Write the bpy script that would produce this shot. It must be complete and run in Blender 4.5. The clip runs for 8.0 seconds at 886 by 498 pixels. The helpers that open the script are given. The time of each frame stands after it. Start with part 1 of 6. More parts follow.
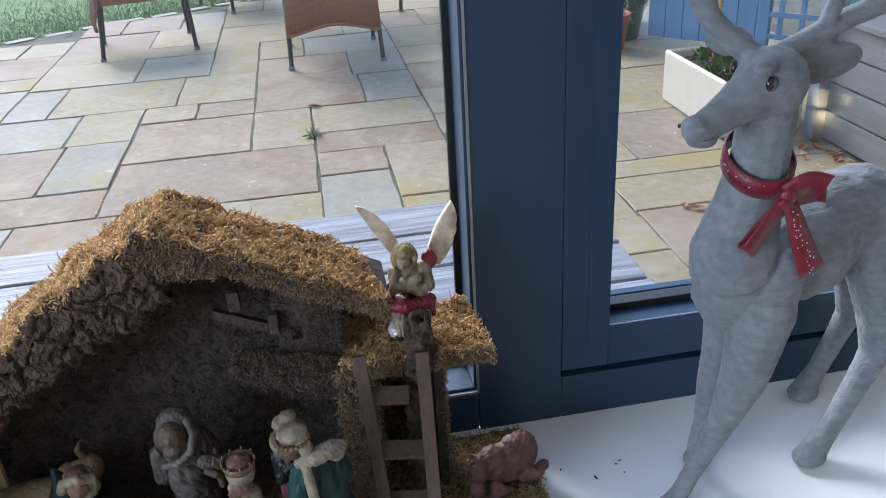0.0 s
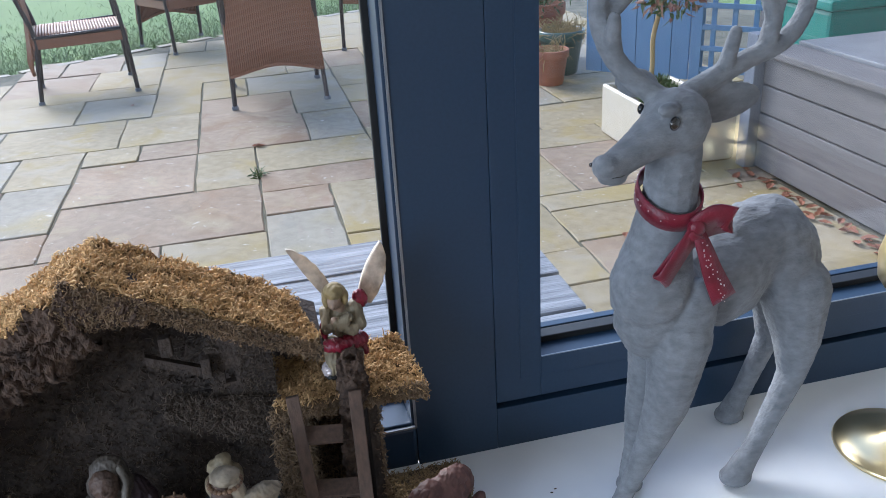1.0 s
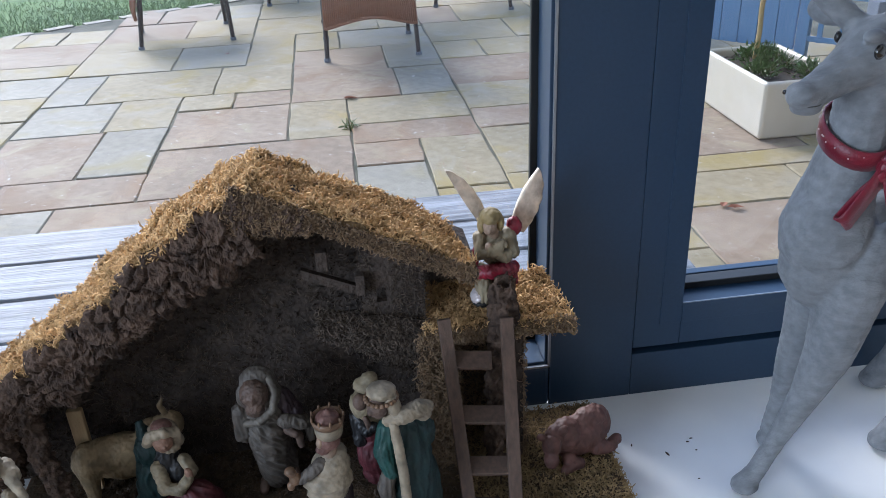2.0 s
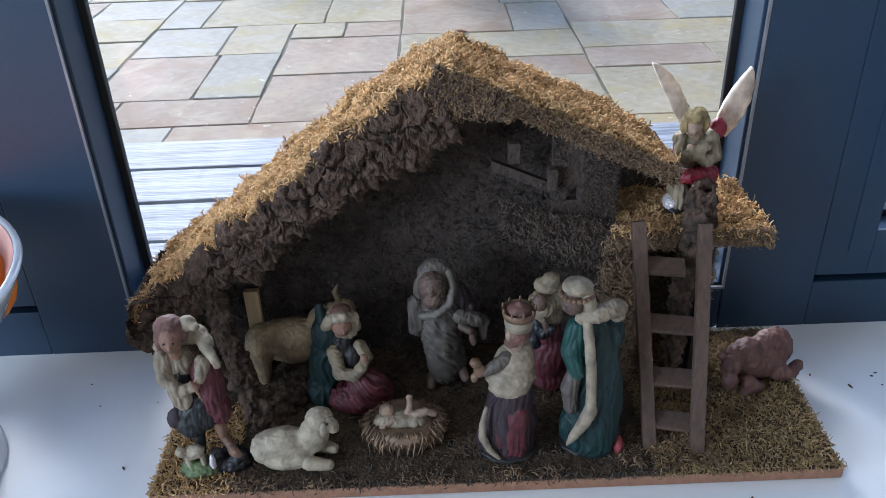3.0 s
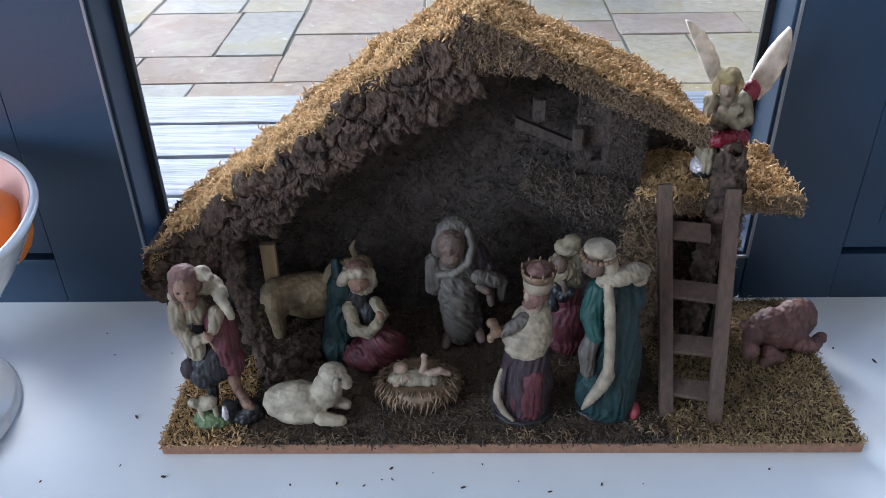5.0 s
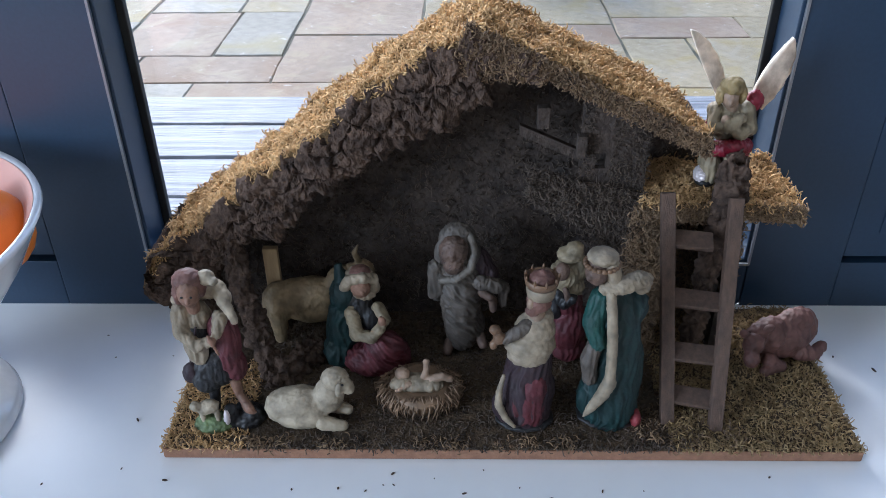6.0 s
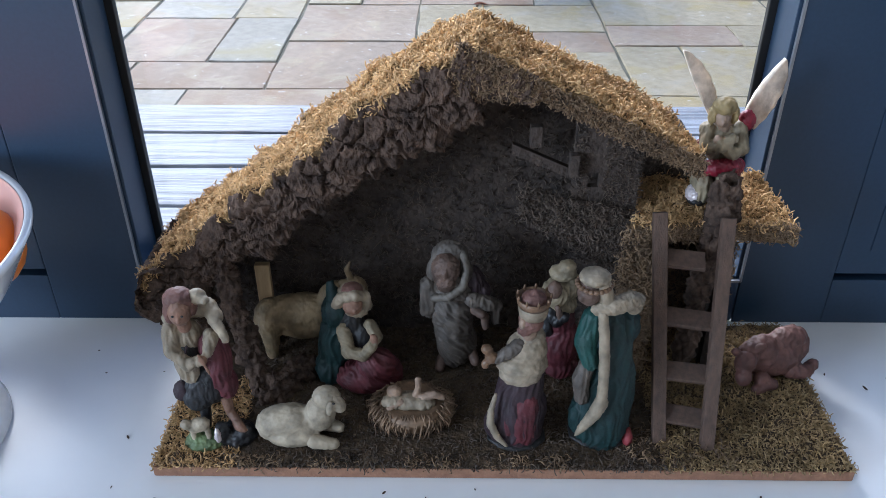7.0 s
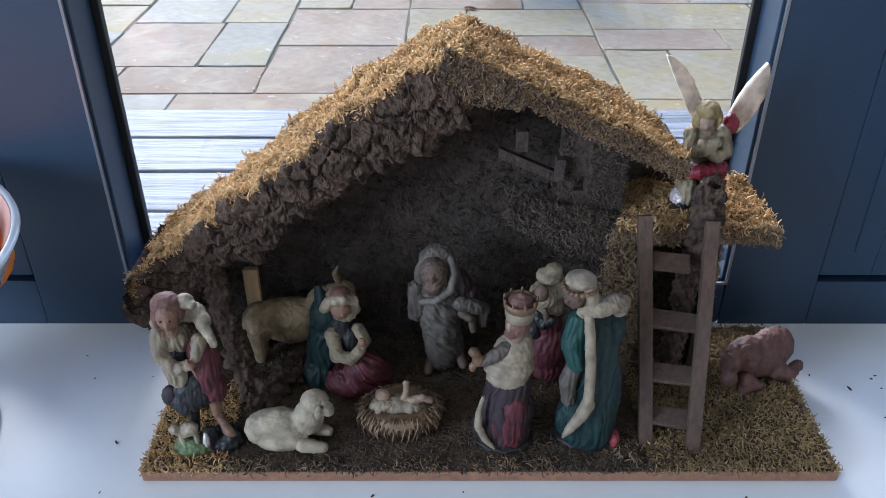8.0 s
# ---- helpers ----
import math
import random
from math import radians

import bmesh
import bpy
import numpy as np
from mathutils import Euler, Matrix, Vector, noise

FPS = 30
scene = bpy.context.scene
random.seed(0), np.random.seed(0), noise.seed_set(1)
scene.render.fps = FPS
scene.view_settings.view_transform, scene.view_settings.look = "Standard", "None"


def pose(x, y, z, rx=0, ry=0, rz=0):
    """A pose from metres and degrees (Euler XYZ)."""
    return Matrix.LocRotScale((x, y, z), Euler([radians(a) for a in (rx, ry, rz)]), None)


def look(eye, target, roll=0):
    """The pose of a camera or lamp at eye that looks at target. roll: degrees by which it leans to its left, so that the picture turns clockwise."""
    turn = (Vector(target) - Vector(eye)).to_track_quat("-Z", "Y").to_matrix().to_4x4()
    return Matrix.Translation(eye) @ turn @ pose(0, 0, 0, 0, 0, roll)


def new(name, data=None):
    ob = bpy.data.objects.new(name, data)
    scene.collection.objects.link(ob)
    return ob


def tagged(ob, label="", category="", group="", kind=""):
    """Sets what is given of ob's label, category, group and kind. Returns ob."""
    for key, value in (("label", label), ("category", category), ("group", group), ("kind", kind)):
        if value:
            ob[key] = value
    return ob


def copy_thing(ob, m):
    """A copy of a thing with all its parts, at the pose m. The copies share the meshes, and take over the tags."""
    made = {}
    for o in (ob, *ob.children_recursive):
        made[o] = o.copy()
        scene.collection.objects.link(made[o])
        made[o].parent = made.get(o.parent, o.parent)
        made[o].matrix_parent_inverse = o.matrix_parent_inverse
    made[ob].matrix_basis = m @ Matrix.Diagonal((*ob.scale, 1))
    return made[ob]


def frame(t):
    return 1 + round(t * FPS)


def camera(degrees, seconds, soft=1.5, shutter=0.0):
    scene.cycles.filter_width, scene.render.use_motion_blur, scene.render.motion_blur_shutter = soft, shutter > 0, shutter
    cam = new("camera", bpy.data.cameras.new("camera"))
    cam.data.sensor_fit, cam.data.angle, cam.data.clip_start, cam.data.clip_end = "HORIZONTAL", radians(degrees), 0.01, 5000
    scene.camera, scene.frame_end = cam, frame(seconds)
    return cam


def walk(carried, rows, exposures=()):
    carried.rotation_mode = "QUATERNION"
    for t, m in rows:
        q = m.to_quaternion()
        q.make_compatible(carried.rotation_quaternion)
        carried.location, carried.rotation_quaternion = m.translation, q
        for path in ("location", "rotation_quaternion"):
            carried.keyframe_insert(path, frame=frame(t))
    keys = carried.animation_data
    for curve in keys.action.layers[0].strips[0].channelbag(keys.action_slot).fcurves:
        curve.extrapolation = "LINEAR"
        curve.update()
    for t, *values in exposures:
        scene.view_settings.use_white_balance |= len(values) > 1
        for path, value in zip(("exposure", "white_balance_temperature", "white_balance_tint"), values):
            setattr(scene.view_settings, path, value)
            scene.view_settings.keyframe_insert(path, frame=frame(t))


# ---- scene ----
cam = camera(56.5, 8.0, soft=0.8)
PATH = [
    (0, (0.099, -0.614, 0.522), (0.365, 1.142, -0.398), -3.5),
    (0.5, (0.119, -0.629, 0.529), (0.478, 1.134, -0.344), -3.9),
    (1, (0.114, -0.632, 0.532), (0.506, 1.134, -0.32), -3.5),
    (1.5, (0.105, -0.626, 0.517), (0.443, 1.142, -0.354), -2.9),
    (2, (0.047, -0.619, 0.502), (0.262, 1.144, -0.416), -2.6),
    (2.2, (0.015, -0.619, 0.496), (0.181, 1.138, -0.445), -2.5),
    (3.3, (-0.035, -0.607, 0.45), (-0.067, 1.097, -0.597), -2.1),
    (3.5, (-0.036, -0.605, 0.447), (-0.081, 1.091, -0.612), -2.0),
    (4, (-0.034, -0.602, 0.448), (-0.087, 1.079, -0.634), -1.7),
    (4.5, (-0.033, -0.605, 0.448), (-0.08, 1.071, -0.643), -1.5),
    (6, (-0.039, -0.604, 0.453), (-0.071, 1.073, -0.636), -0.5),
    (6.5, (-0.04, -0.599, 0.455), (-0.066, 1.08, -0.632), -0.2),
    (7, (-0.038, -0.598, 0.461), (-0.055, 1.085, -0.619), -0.0),
    (7.5, (-0.036, -0.596, 0.462), (-0.042, 1.091, -0.612), 0.1),
    (8, (-0.035, -0.601, 0.463), (-0.031, 1.088, -0.61), 0.1),
]
walk(cam, [(t, look(eye, target, roll)) for t, eye, target, roll in PATH], [(0.0, 1.52, 5700, 10), (2.2, 1.52, 5650, 10), (3.3, 1.70, 5520, 10), (8.0, 1.70, 5520, 10)])

# ---- light ----
SUN_EL, SUN_ROT = radians(34), radians(-25)
world = bpy.data.worlds.new("sky")
scene.world = world
world.use_nodes = True
wn = world.node_tree
sky = wn.nodes.new("ShaderNodeTexSky")
sky.sky_type, sky.sun_disc = "NISHITA", False
sky.sun_elevation, sky.sun_rotation = SUN_EL, SUN_ROT
sky.air_density, sky.dust_density, sky.ozone_density = 1.0, 1.2, 1.5
wn.links.new(sky.outputs[0], wn.nodes["Background"].inputs[0])
wn.nodes["Background"].inputs[1].default_value = 0.15
sun_data = bpy.data.lights.new("sun", "SUN")
sun_data.energy, sun_data.angle, sun_data.color = 1.45, radians(30), (1.0, 0.96, 0.90)
sun = new("sun", sun_data)
sun.matrix_world = look((0, 0, 6), (0.38, -0.82, 5.38))
# added fill lamp behind the camera, in an assumed and unseen window opening
fill_data = bpy.data.lights.new("room_fill_light", "AREA")
fill_data.shape, fill_data.size, fill_data.size_y = "RECTANGLE", 1.5, 1.1
fill_data.energy, fill_data.color = 25.0, (0.84, 0.92, 1.0)
fill_light = new("room_fill_light", fill_data)
fill_light.matrix_world = look((-2.34, -1.9, 0.75), (0.0, -1.5, 0.5))

# ---- materials ----
G = -0.718          # patio level, the window board is at 0


def mat(name, c1, c2=None, scale=40.0, rough=0.6, bump=0.2, bscale=200.0, metal=0.0, spec=0.5, big=4.0, island=0.0, rnd=0.0, stretch=None, coat=0.0, sheen=0.0, dist=0.002):
    """A surface with two scales of colour variation and fine relief, in metres."""
    m = bpy.data.materials.new(name)
    m.use_nodes = True
    nt = m.node_tree
    p = nt.nodes["Principled BSDF"]
    c2 = c2 or tuple(0.75 * c for c in c1)
    tc = nt.nodes.new("ShaderNodeTexCoord")
    mp = nt.nodes.new("ShaderNodeMapping")
    mp.inputs["Scale"].default_value = stretch or (1, 1, 1)
    nt.links.new(tc.outputs["Object"], mp.inputs[0])

    def nz(s, detail):
        n = nt.nodes.new("ShaderNodeTexNoise")
        n.inputs["Scale"].default_value, n.inputs["Detail"].default_value = s, detail
        nt.links.new(mp.outputs[0], n.inputs["Vector"])
        return n
    fine, large = nz(scale, 6), nz(big, 3)
    add = nt.nodes.new("ShaderNodeMath")
    add.operation = "MULTIPLY_ADD"
    nt.links.new(large.outputs["Fac"], add.inputs[0])
    add.inputs[1].default_value = 0.6
    nt.links.new(fine.outputs["Fac"], add.inputs[2])
    last = add
    for amount, node, sock in ((island, "ShaderNodeNewGeometry", "Random Per Island"), (rnd, "ShaderNodeObjectInfo", "Random")):
        if amount:
            src = nt.nodes.new(node)
            more = nt.nodes.new("ShaderNodeMath")
            more.operation = "MULTIPLY_ADD"
            nt.links.new(src.outputs[sock], more.inputs[0])
            more.inputs[1].default_value = amount
            nt.links.new(last.outputs[0], more.inputs[2])
            last = more
    ramp = nt.nodes.new("ShaderNodeMapRange")
    ramp.inputs["From Min"].default_value, ramp.inputs["From Max"].default_value = 0.55, 1.05 + island + rnd
    nt.links.new(last.outputs[0], ramp.inputs["Value"])
    mix = nt.nodes.new("ShaderNodeMix")
    mix.data_type = "RGBA"
    mix.inputs["A"].default_value, mix.inputs["B"].default_value = (*c2, 1), (*c1, 1)
    nt.links.new(ramp.outputs[0], mix.inputs["Factor"])
    nt.links.new(mix.outputs["Result"], p.inputs["Base Color"])
    p.inputs["Roughness"].default_value, p.inputs["Metallic"].default_value = rough, metal
    p.inputs["Specular IOR Level"].default_value = spec
    p.inputs["Coat Weight"].default_value = coat
    p.inputs["Sheen Weight"].default_value = sheen
    if bump:
        b = nt.nodes.new("ShaderNodeBump")
        b.inputs["Strength"].default_value, b.inputs["Distance"].default_value = bump, dist
        bn = nz(bscale, 5)
        nt.links.new(bn.outputs["Fac"], b.inputs["Height"])
        nt.links.new(b.outputs[0], p.inputs["Normal"])
    return m


def glass_mat():
    m = bpy.data.materials.new("window_glass")
    m.use_nodes = True
    nt = m.node_tree
    nt.nodes.remove(nt.nodes["Principled BSDF"])
    tr, gl, lw, mx = (nt.nodes.new("ShaderNode" + n) for n in ("BsdfTransparent", "BsdfGlossy", "LayerWeight", "MixShader"))
    gl.inputs["Roughness"].default_value = 0.0
    pw, mad = nt.nodes.new("ShaderNodeMath"), nt.nodes.new("ShaderNodeMath")
    pw.operation, mad.operation = "POWER", "MULTIPLY_ADD"
    pw.inputs[1].default_value, mad.inputs[1].default_value, mad.inputs[2].default_value = 5.0, 0.9, 0.04
    nt.links.new(lw.outputs["Facing"], pw.inputs[0])
    nt.links.new(pw.outputs[0], mad.inputs[0])
    nt.links.new(mad.outputs[0], mx.inputs[0])
    nt.links.new(tr.outputs[0], mx.inputs[1])
    nt.links.new(gl.outputs[0], mx.inputs[2])
    nt.links.new(mx.outputs[0], nt.nodes["Material Output"].inputs[0])
    return m


GLASS = glass_mat()
FRAME = mat("anthracite_frame", (0.0175, 0.0410, 0.0790), (0.0140, 0.0330, 0.0660), scale=300, rough=0.42, bump=0.05, bscale=900, dist=0.0005)
GASKET = mat("black_gasket", (0.008, 0.009, 0.010), rough=0.55, bump=0)
EDGE_GLINT = mat("bead_edge_glint", (0.30, 0.32, 0.35), rough=0.35, bump=0, metal=0.6)
SILL = mat("white_sill_paint", (0.80, 0.81, 0.82), (0.76, 0.77, 0.79), scale=25, rough=0.5, bump=0.06, bscale=60, big=3)
WALL = mat("white_wall_paint", (0.72, 0.71, 0.69), (0.68, 0.67, 0.65), scale=30, rough=0.8, bump=0.1)
FLOOR = mat("oak_floor", (0.32, 0.22, 0.14), (0.24, 0.16, 0.10), scale=12, rough=0.45, stretch=(8, 1, 1))
RENDER_WALL = mat("outer_render", (0.45, 0.44, 0.42), (0.38, 0.37, 0.36), rough=0.9, bump=0.4)
GRASS = mat("lawn", (0.15, 0.2475, 0.06), (0.09, 0.1575, 0.0375), scale=18, rough=0.9, bump=0.6, bscale=60, big=1.2)
BLADE = mat("grass_blade", (0.12, 0.1875, 0.045), (0.225, 0.27, 0.165), scale=8, rough=0.7, bump=0, island=0.5)
MORTAR = mat("patio_mortar", (0.15, 0.138, 0.095), (0.026, 0.030, 0.017), scale=9, rough=0.95, bump=0.5, big=1.6)


def stone_mat(name, tones, rough):
    """Riven sandstone: broad stains of several tones, fine grain, pale specks, damp gloss."""
    m = mat(name, tones[1], tones[0], scale=22, rough=rough, spec=0.14, bump=0.5, bscale=38, big=2.6, rnd=0.25, dist=0.005)
    nt = m.node_tree
    p = nt.nodes["Principled BSDF"]
    base = p.inputs["Base Color"].links[0].from_socket
    tc, info, off = nt.nodes.new("ShaderNodeTexCoord"), nt.nodes.new("ShaderNodeObjectInfo"), nt.nodes.new("ShaderNodeVectorMath")
    off.operation = "MULTIPLY_ADD"
    off.inputs[1].default_value = (9.0, 5.0, 7.0)
    nt.links.new(info.outputs["Random"], off.inputs[0])
    nt.links.new(tc.outputs["Object"], off.inputs[2])
    for scale, lo, hi, colour, amount in ((3.4, 0.50, 0.68, tones[2], 0.85), (5.5, 0.55, 0.70, tones[3], 0.75), (34.0, 0.66, 0.72, (0.50, 0.48, 0.43), 0.6)):
        n = nt.nodes.new("ShaderNodeTexNoise")
        n.inputs["Scale"].default_value, n.inputs["Detail"].default_value, n.inputs["Distortion"].default_value = scale, 5, 0.8
        nt.links.new(off.outputs[0], n.inputs["Vector"])
        r = nt.nodes.new("ShaderNodeMapRange")
        r.inputs["From Min"].default_value, r.inputs["From Max"].default_value, r.inputs["To Max"].default_value = lo, hi, amount
        nt.links.new(n.outputs["Fac"], r.inputs["Value"])
        mx = nt.nodes.new("ShaderNodeMix")
        mx.data_type = "RGBA"
        mx.inputs["B"].default_value = (*colour, 1)
        nt.links.new(r.outputs[0], mx.inputs["Factor"])
        nt.links.new(base, mx.inputs["A"])
        base = mx.outputs["Result"]
    nt.links.new(base, p.inputs["Base Color"])
    damp = nt.nodes.new("ShaderNodeMapRange")
    damp.inputs["To Min"].default_value, damp.inputs["To Max"].default_value = rough - 0.10, rough + 0.14
    dn = nt.nodes.new("ShaderNodeTexNoise")
    dn.inputs["Scale"].default_value = 7.0
    nt.links.new(off.outputs[0], dn.inputs["Vector"])
    nt.links.new(dn.outputs["Fac"], damp.inputs["Value"])
    nt.links.new(damp.outputs[0], p.inputs["Roughness"])
    return m


STONE = stone_mat("sandstone", ((0.215, 0.178, 0.108), (0.360, 0.300, 0.195), (0.290, 0.225, 0.090), (0.310, 0.272, 0.205)), 0.66)
STONE_PINK = stone_mat("sandstone_pink", ((0.200, 0.150, 0.106), (0.325, 0.252, 0.178), (0.225, 0.150, 0.096), (0.315, 0.262, 0.170)), 0.66)
STONE_GREY = stone_mat("sandstone_grey", ((0.195, 0.178, 0.138), (0.315, 0.288, 0.228), (0.265, 0.225, 0.125), (0.245, 0.228, 0.192)), 0.64)
DECK = mat("weathered_deck", (0.288, 0.3024, 0.3312), (0.072, 0.0792, 0.0936), scale=9, rough=0.6, bump=0.9, bscale=26, big=5, stretch=(0.6, 9, 9), dist=0.003)
DECK_DARK = mat("deck_timber", (0.10, 0.09, 0.08), rough=0.8)
BOARD_GREY = mat("greyed_board", (0.16, 0.152, 0.152), (0.096, 0.092, 0.096), scale=9, rough=0.75, bump=0.5, bscale=30, stretch=(6, 0.7, 6), rnd=0.2, dist=0.003)
POST_BLUE = mat("blue_grey_post", (0.17, 0.19, 0.23), (0.12, 0.14, 0.18), scale=20, rough=0.7, stretch=(6, 6, 0.7))
SLATE = mat("slate_top", (0.21, 0.217, 0.231), (0.126, 0.133, 0.147), scale=9, rough=0.5, bump=0.3, bscale=50)
CERAMIC = mat("cream_ceramic", (0.5616, 0.5184, 0.432), (0.5184, 0.468, 0.3744), scale=12, rough=0.22, bump=0.03, big=4, coat=0.3)
SOIL = mat("soil", (0.06, 0.045, 0.03), (0.03, 0.022, 0.015), scale=60, rough=0.95, bump=0.8)
BLUE = mat("blue_fence_paint", (0.136, 0.255, 0.425), (0.102, 0.204, 0.3655), scale=14, rough=0.6, bump=0.3, stretch=(6, 6, 0.6))
TERRA = mat("terracotta", (0.36, 0.14, 0.075), (0.26, 0.11, 0.07), scale=25, rough=0.8, bump=0.2)
GREENPOT = mat("green_glazed_pot", (0.035, 0.085, 0.065), rough=0.3, bump=0.05, coat=0.4)
TEAL = mat("teal_plastic", (0.02, 0.24, 0.20), rough=0.4, bump=0)
LEAF = mat("leaf", (0.08, 0.14, 0.035), (0.045, 0.08, 0.02), scale=20, rough=0.5, bump=0, island=0.4)
LEAF_PINK = mat("pink_young_leaf", (0.30, 0.10, 0.10), (0.20, 0.13, 0.06), scale=20, rough=0.5, bump=0, island=0.4)
STRAW = mat("dry_stalks", (0.40, 0.30, 0.14), (0.27, 0.19, 0.08), scale=20, rough=0.9, bump=0, island=0.3)
DEADLEAF = mat("fallen_leaf", (0.30, 0.10, 0.045), (0.16, 0.06, 0.03), scale=20, rough=0.8, bump=0, island=0.4)
ENAMEL = mat("white_enamel", (0.624, 0.616, 0.592), rough=0.3, bump=0.03, coat=0.3)
SLATEWALL = mat("dark_grey_cladding", (0.085, 0.09, 0.10), (0.07, 0.075, 0.085), scale=10, rough=0.7, bump=0.2)
WICKER = mat("brown_wicker", (0.306, 0.1403, 0.08075), (0.204, 0.0935, 0.05525), scale=60, rough=0.55, bump=0.5, bscale=150, rnd=0.1)
IRON = mat("bronze_iron", (0.055, 0.045, 0.045), rough=0.45, bump=0.1, metal=0.3)
BARK = mat("cork_bark", (0.125, 0.083, 0.061), (0.030, 0.021, 0.017), scale=140, rough=0.95, spec=0.2, bump=0.9, bscale=520, big=50, dist=0.0016)
# inner bark, toned down from the outer to carry the stable's inside shade
BARK_IN = mat("shaded_inner_bark", (0.085, 0.064, 0.052), (0.034, 0.028, 0.025), scale=80, rough=0.95, spec=0.2, bump=0.9, bscale=240, big=30, dist=0.003)
CHIPBOARD = mat("brown_chipboard", (0.30, 0.155, 0.09), (0.20, 0.10, 0.06), scale=160, rough=0.85, bump=0.5, bscale=400)
MOSS = mat("dried_moss", (0.88, 0.585, 0.275), (0.29, 0.170, 0.075), scale=60, rough=0.85, bump=0, island=0.6, big=22)
OLIVE_MOSS = mat("olive_moss", (0.46, 0.320, 0.150), (0.155, 0.105, 0.050), scale=60, rough=0.85, bump=0, island=0.6, big=22)
BROWN_MOSS = mat("brown_moss", (0.34, 0.225, 0.125), (0.095, 0.064, 0.042), scale=60, rough=0.9, bump=0, island=0.6, big=26)
# copy of the moss with the shade of sheltered parts in its colour
SHADED_MOSS = mat("shaded_moss", (0.150, 0.110, 0.080), (0.048, 0.037, 0.031), scale=60, rough=0.95, bump=0, island=0.6, big=26)
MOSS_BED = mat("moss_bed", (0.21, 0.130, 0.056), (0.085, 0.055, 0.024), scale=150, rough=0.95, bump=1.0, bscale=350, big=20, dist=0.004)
# brown floor bed, darkened below the roof's bed for the stable's shade
FLOOR_MOSS = mat("brown_shaded_floor_moss", (0.105, 0.068, 0.036), (0.045, 0.031, 0.019), scale=150, rough=0.95, bump=1.0, bscale=350, big=25, dist=0.004)
LADDERWOOD = mat("ladder_pine", (0.115, 0.070, 0.048), (0.055, 0.034, 0.025), scale=40, rough=0.75, bump=0.4, bscale=200, stretch=(8, 8, 1))
PALEWOOD = mat("pale_pine", (0.50, 0.36, 0.20), (0.38, 0.26, 0.13), scale=40, rough=0.7, bump=0.2, stretch=(8, 8, 1))
FELT = mat("grey_flock", (0.225, 0.235, 0.250), (0.140, 0.148, 0.160), scale=160, rough=0.95, spec=0.2, bump=0.6, bscale=420, big=30, sheen=0.10, dist=0.0015, stretch=(0.5, 1, 1))
BLACKEYE = mat("black_glass_eye", (0.006, 0.005, 0.005), rough=0.08, bump=0, coat=1.0)
RIBBON = mat("red_ribbon", (0.185, 0.0050, 0.022), (0.095, 0.0030, 0.012), scale=90, rough=0.38, bump=0.25, bscale=700, sheen=0.1)
PRINT = mat("silver_print", (0.70, 0.62, 0.62), rough=0.35, bump=0, metal=0.3)
BRASS = mat("polished_brass", (0.85, 0.71, 0.42), (0.78, 0.64, 0.36), scale=30, rough=0.30, bump=0.03, metal=1.0)
PORCELAIN = mat("white_porcelain", (0.82, 0.81, 0.80), rough=0.18, bump=0.0, coat=0.4)
ORANGE_BOUNCE = mat("orange_bounce_pink", (0.62, 0.36, 0.30), (0.57, 0.33, 0.28), scale=10, rough=0.35, bump=0)
ORANGE = mat("orange_peel", (0.85, 0.24, 0.02), (0.75, 0.19, 0.015), scale=60, rough=0.4, bump=0.4, bscale=500, dist=0.0006)


def paint(name, c, rough=0.62):
    return mat(name, tuple(0.72 * v for v in c), tuple(0.30 * v for v in c), scale=110, rough=rough, bump=0.4, bscale=500, big=70, dist=0.0008)


SKIN = paint("resin_skin", (0.40, 0.22, 0.145))
PALESKIN = paint("resin_pale_skin", (0.52, 0.36, 0.25))
BROWNSKIN = paint("resin_brown_skin", (0.20, 0.125, 0.092))
HAIR = paint("resin_red_hair", (0.28, 0.135, 0.105))
BROWNHAIR = paint("resin_brown_hair", (0.13, 0.080, 0.058))
BLOND = paint("resin_blond", (0.45, 0.33, 0.14))
CREAM = paint("resin_cream", (0.49, 0.40, 0.28))
GREEN = paint("resin_green_robe", (0.0075, 0.044, 0.044))
TEALROBE = paint("resin_teal_sleeve", (0.014, 0.095, 0.080))
CRIMSON = paint("resin_crimson", (0.150, 0.026, 0.036))
SHOE = paint("resin_red_shoe", (0.36, 0.05, 0.06))
PLUM = paint("resin_plum", (0.050, 0.026, 0.034))
GREYROBE = paint("resin_grey_robe", (0.155, 0.128, 0.105))
PALEROBE = paint("resin_pale_robe", (0.215, 0.185, 0.150))
BROWNFIG = paint("resin_brown", (0.215, 0.098, 0.080))
TAN = paint("resin_tan", (0.44, 0.315, 0.17))
BLACKFIG = paint("resin_black", (0.022, 0.021, 0.023), 0.5)
MOSSGREEN = paint("resin_grass", (0.22, 0.30, 0.13))
ANGELRED = paint("resin_red", (0.36, 0.018, 0.045), 0.4)
OLIVE = paint("resin_olive", (0.42, 0.34, 0.215))
GOLD = paint("resin_gold", (0.27, 0.155, 0.085), 0.45)
WOOL = paint("resin_wool", (0.60, 0.50, 0.355))
WINGS = paint("resin_wing", (0.95, 0.80, 0.64))
wing_bsdf = WINGS.node_tree.nodes["Principled BSDF"]
wing_bsdf.inputs["Subsurface Weight"].default_value = 0.3
wing_bsdf.inputs["Subsurface Radius"].default_value = (0.006, 0.005, 0.004)
wing_bsdf.inputs["Subsurface Scale"].default_value = 1.0
NEST = paint("resin_straw", (0.34, 0.215, 0.125))


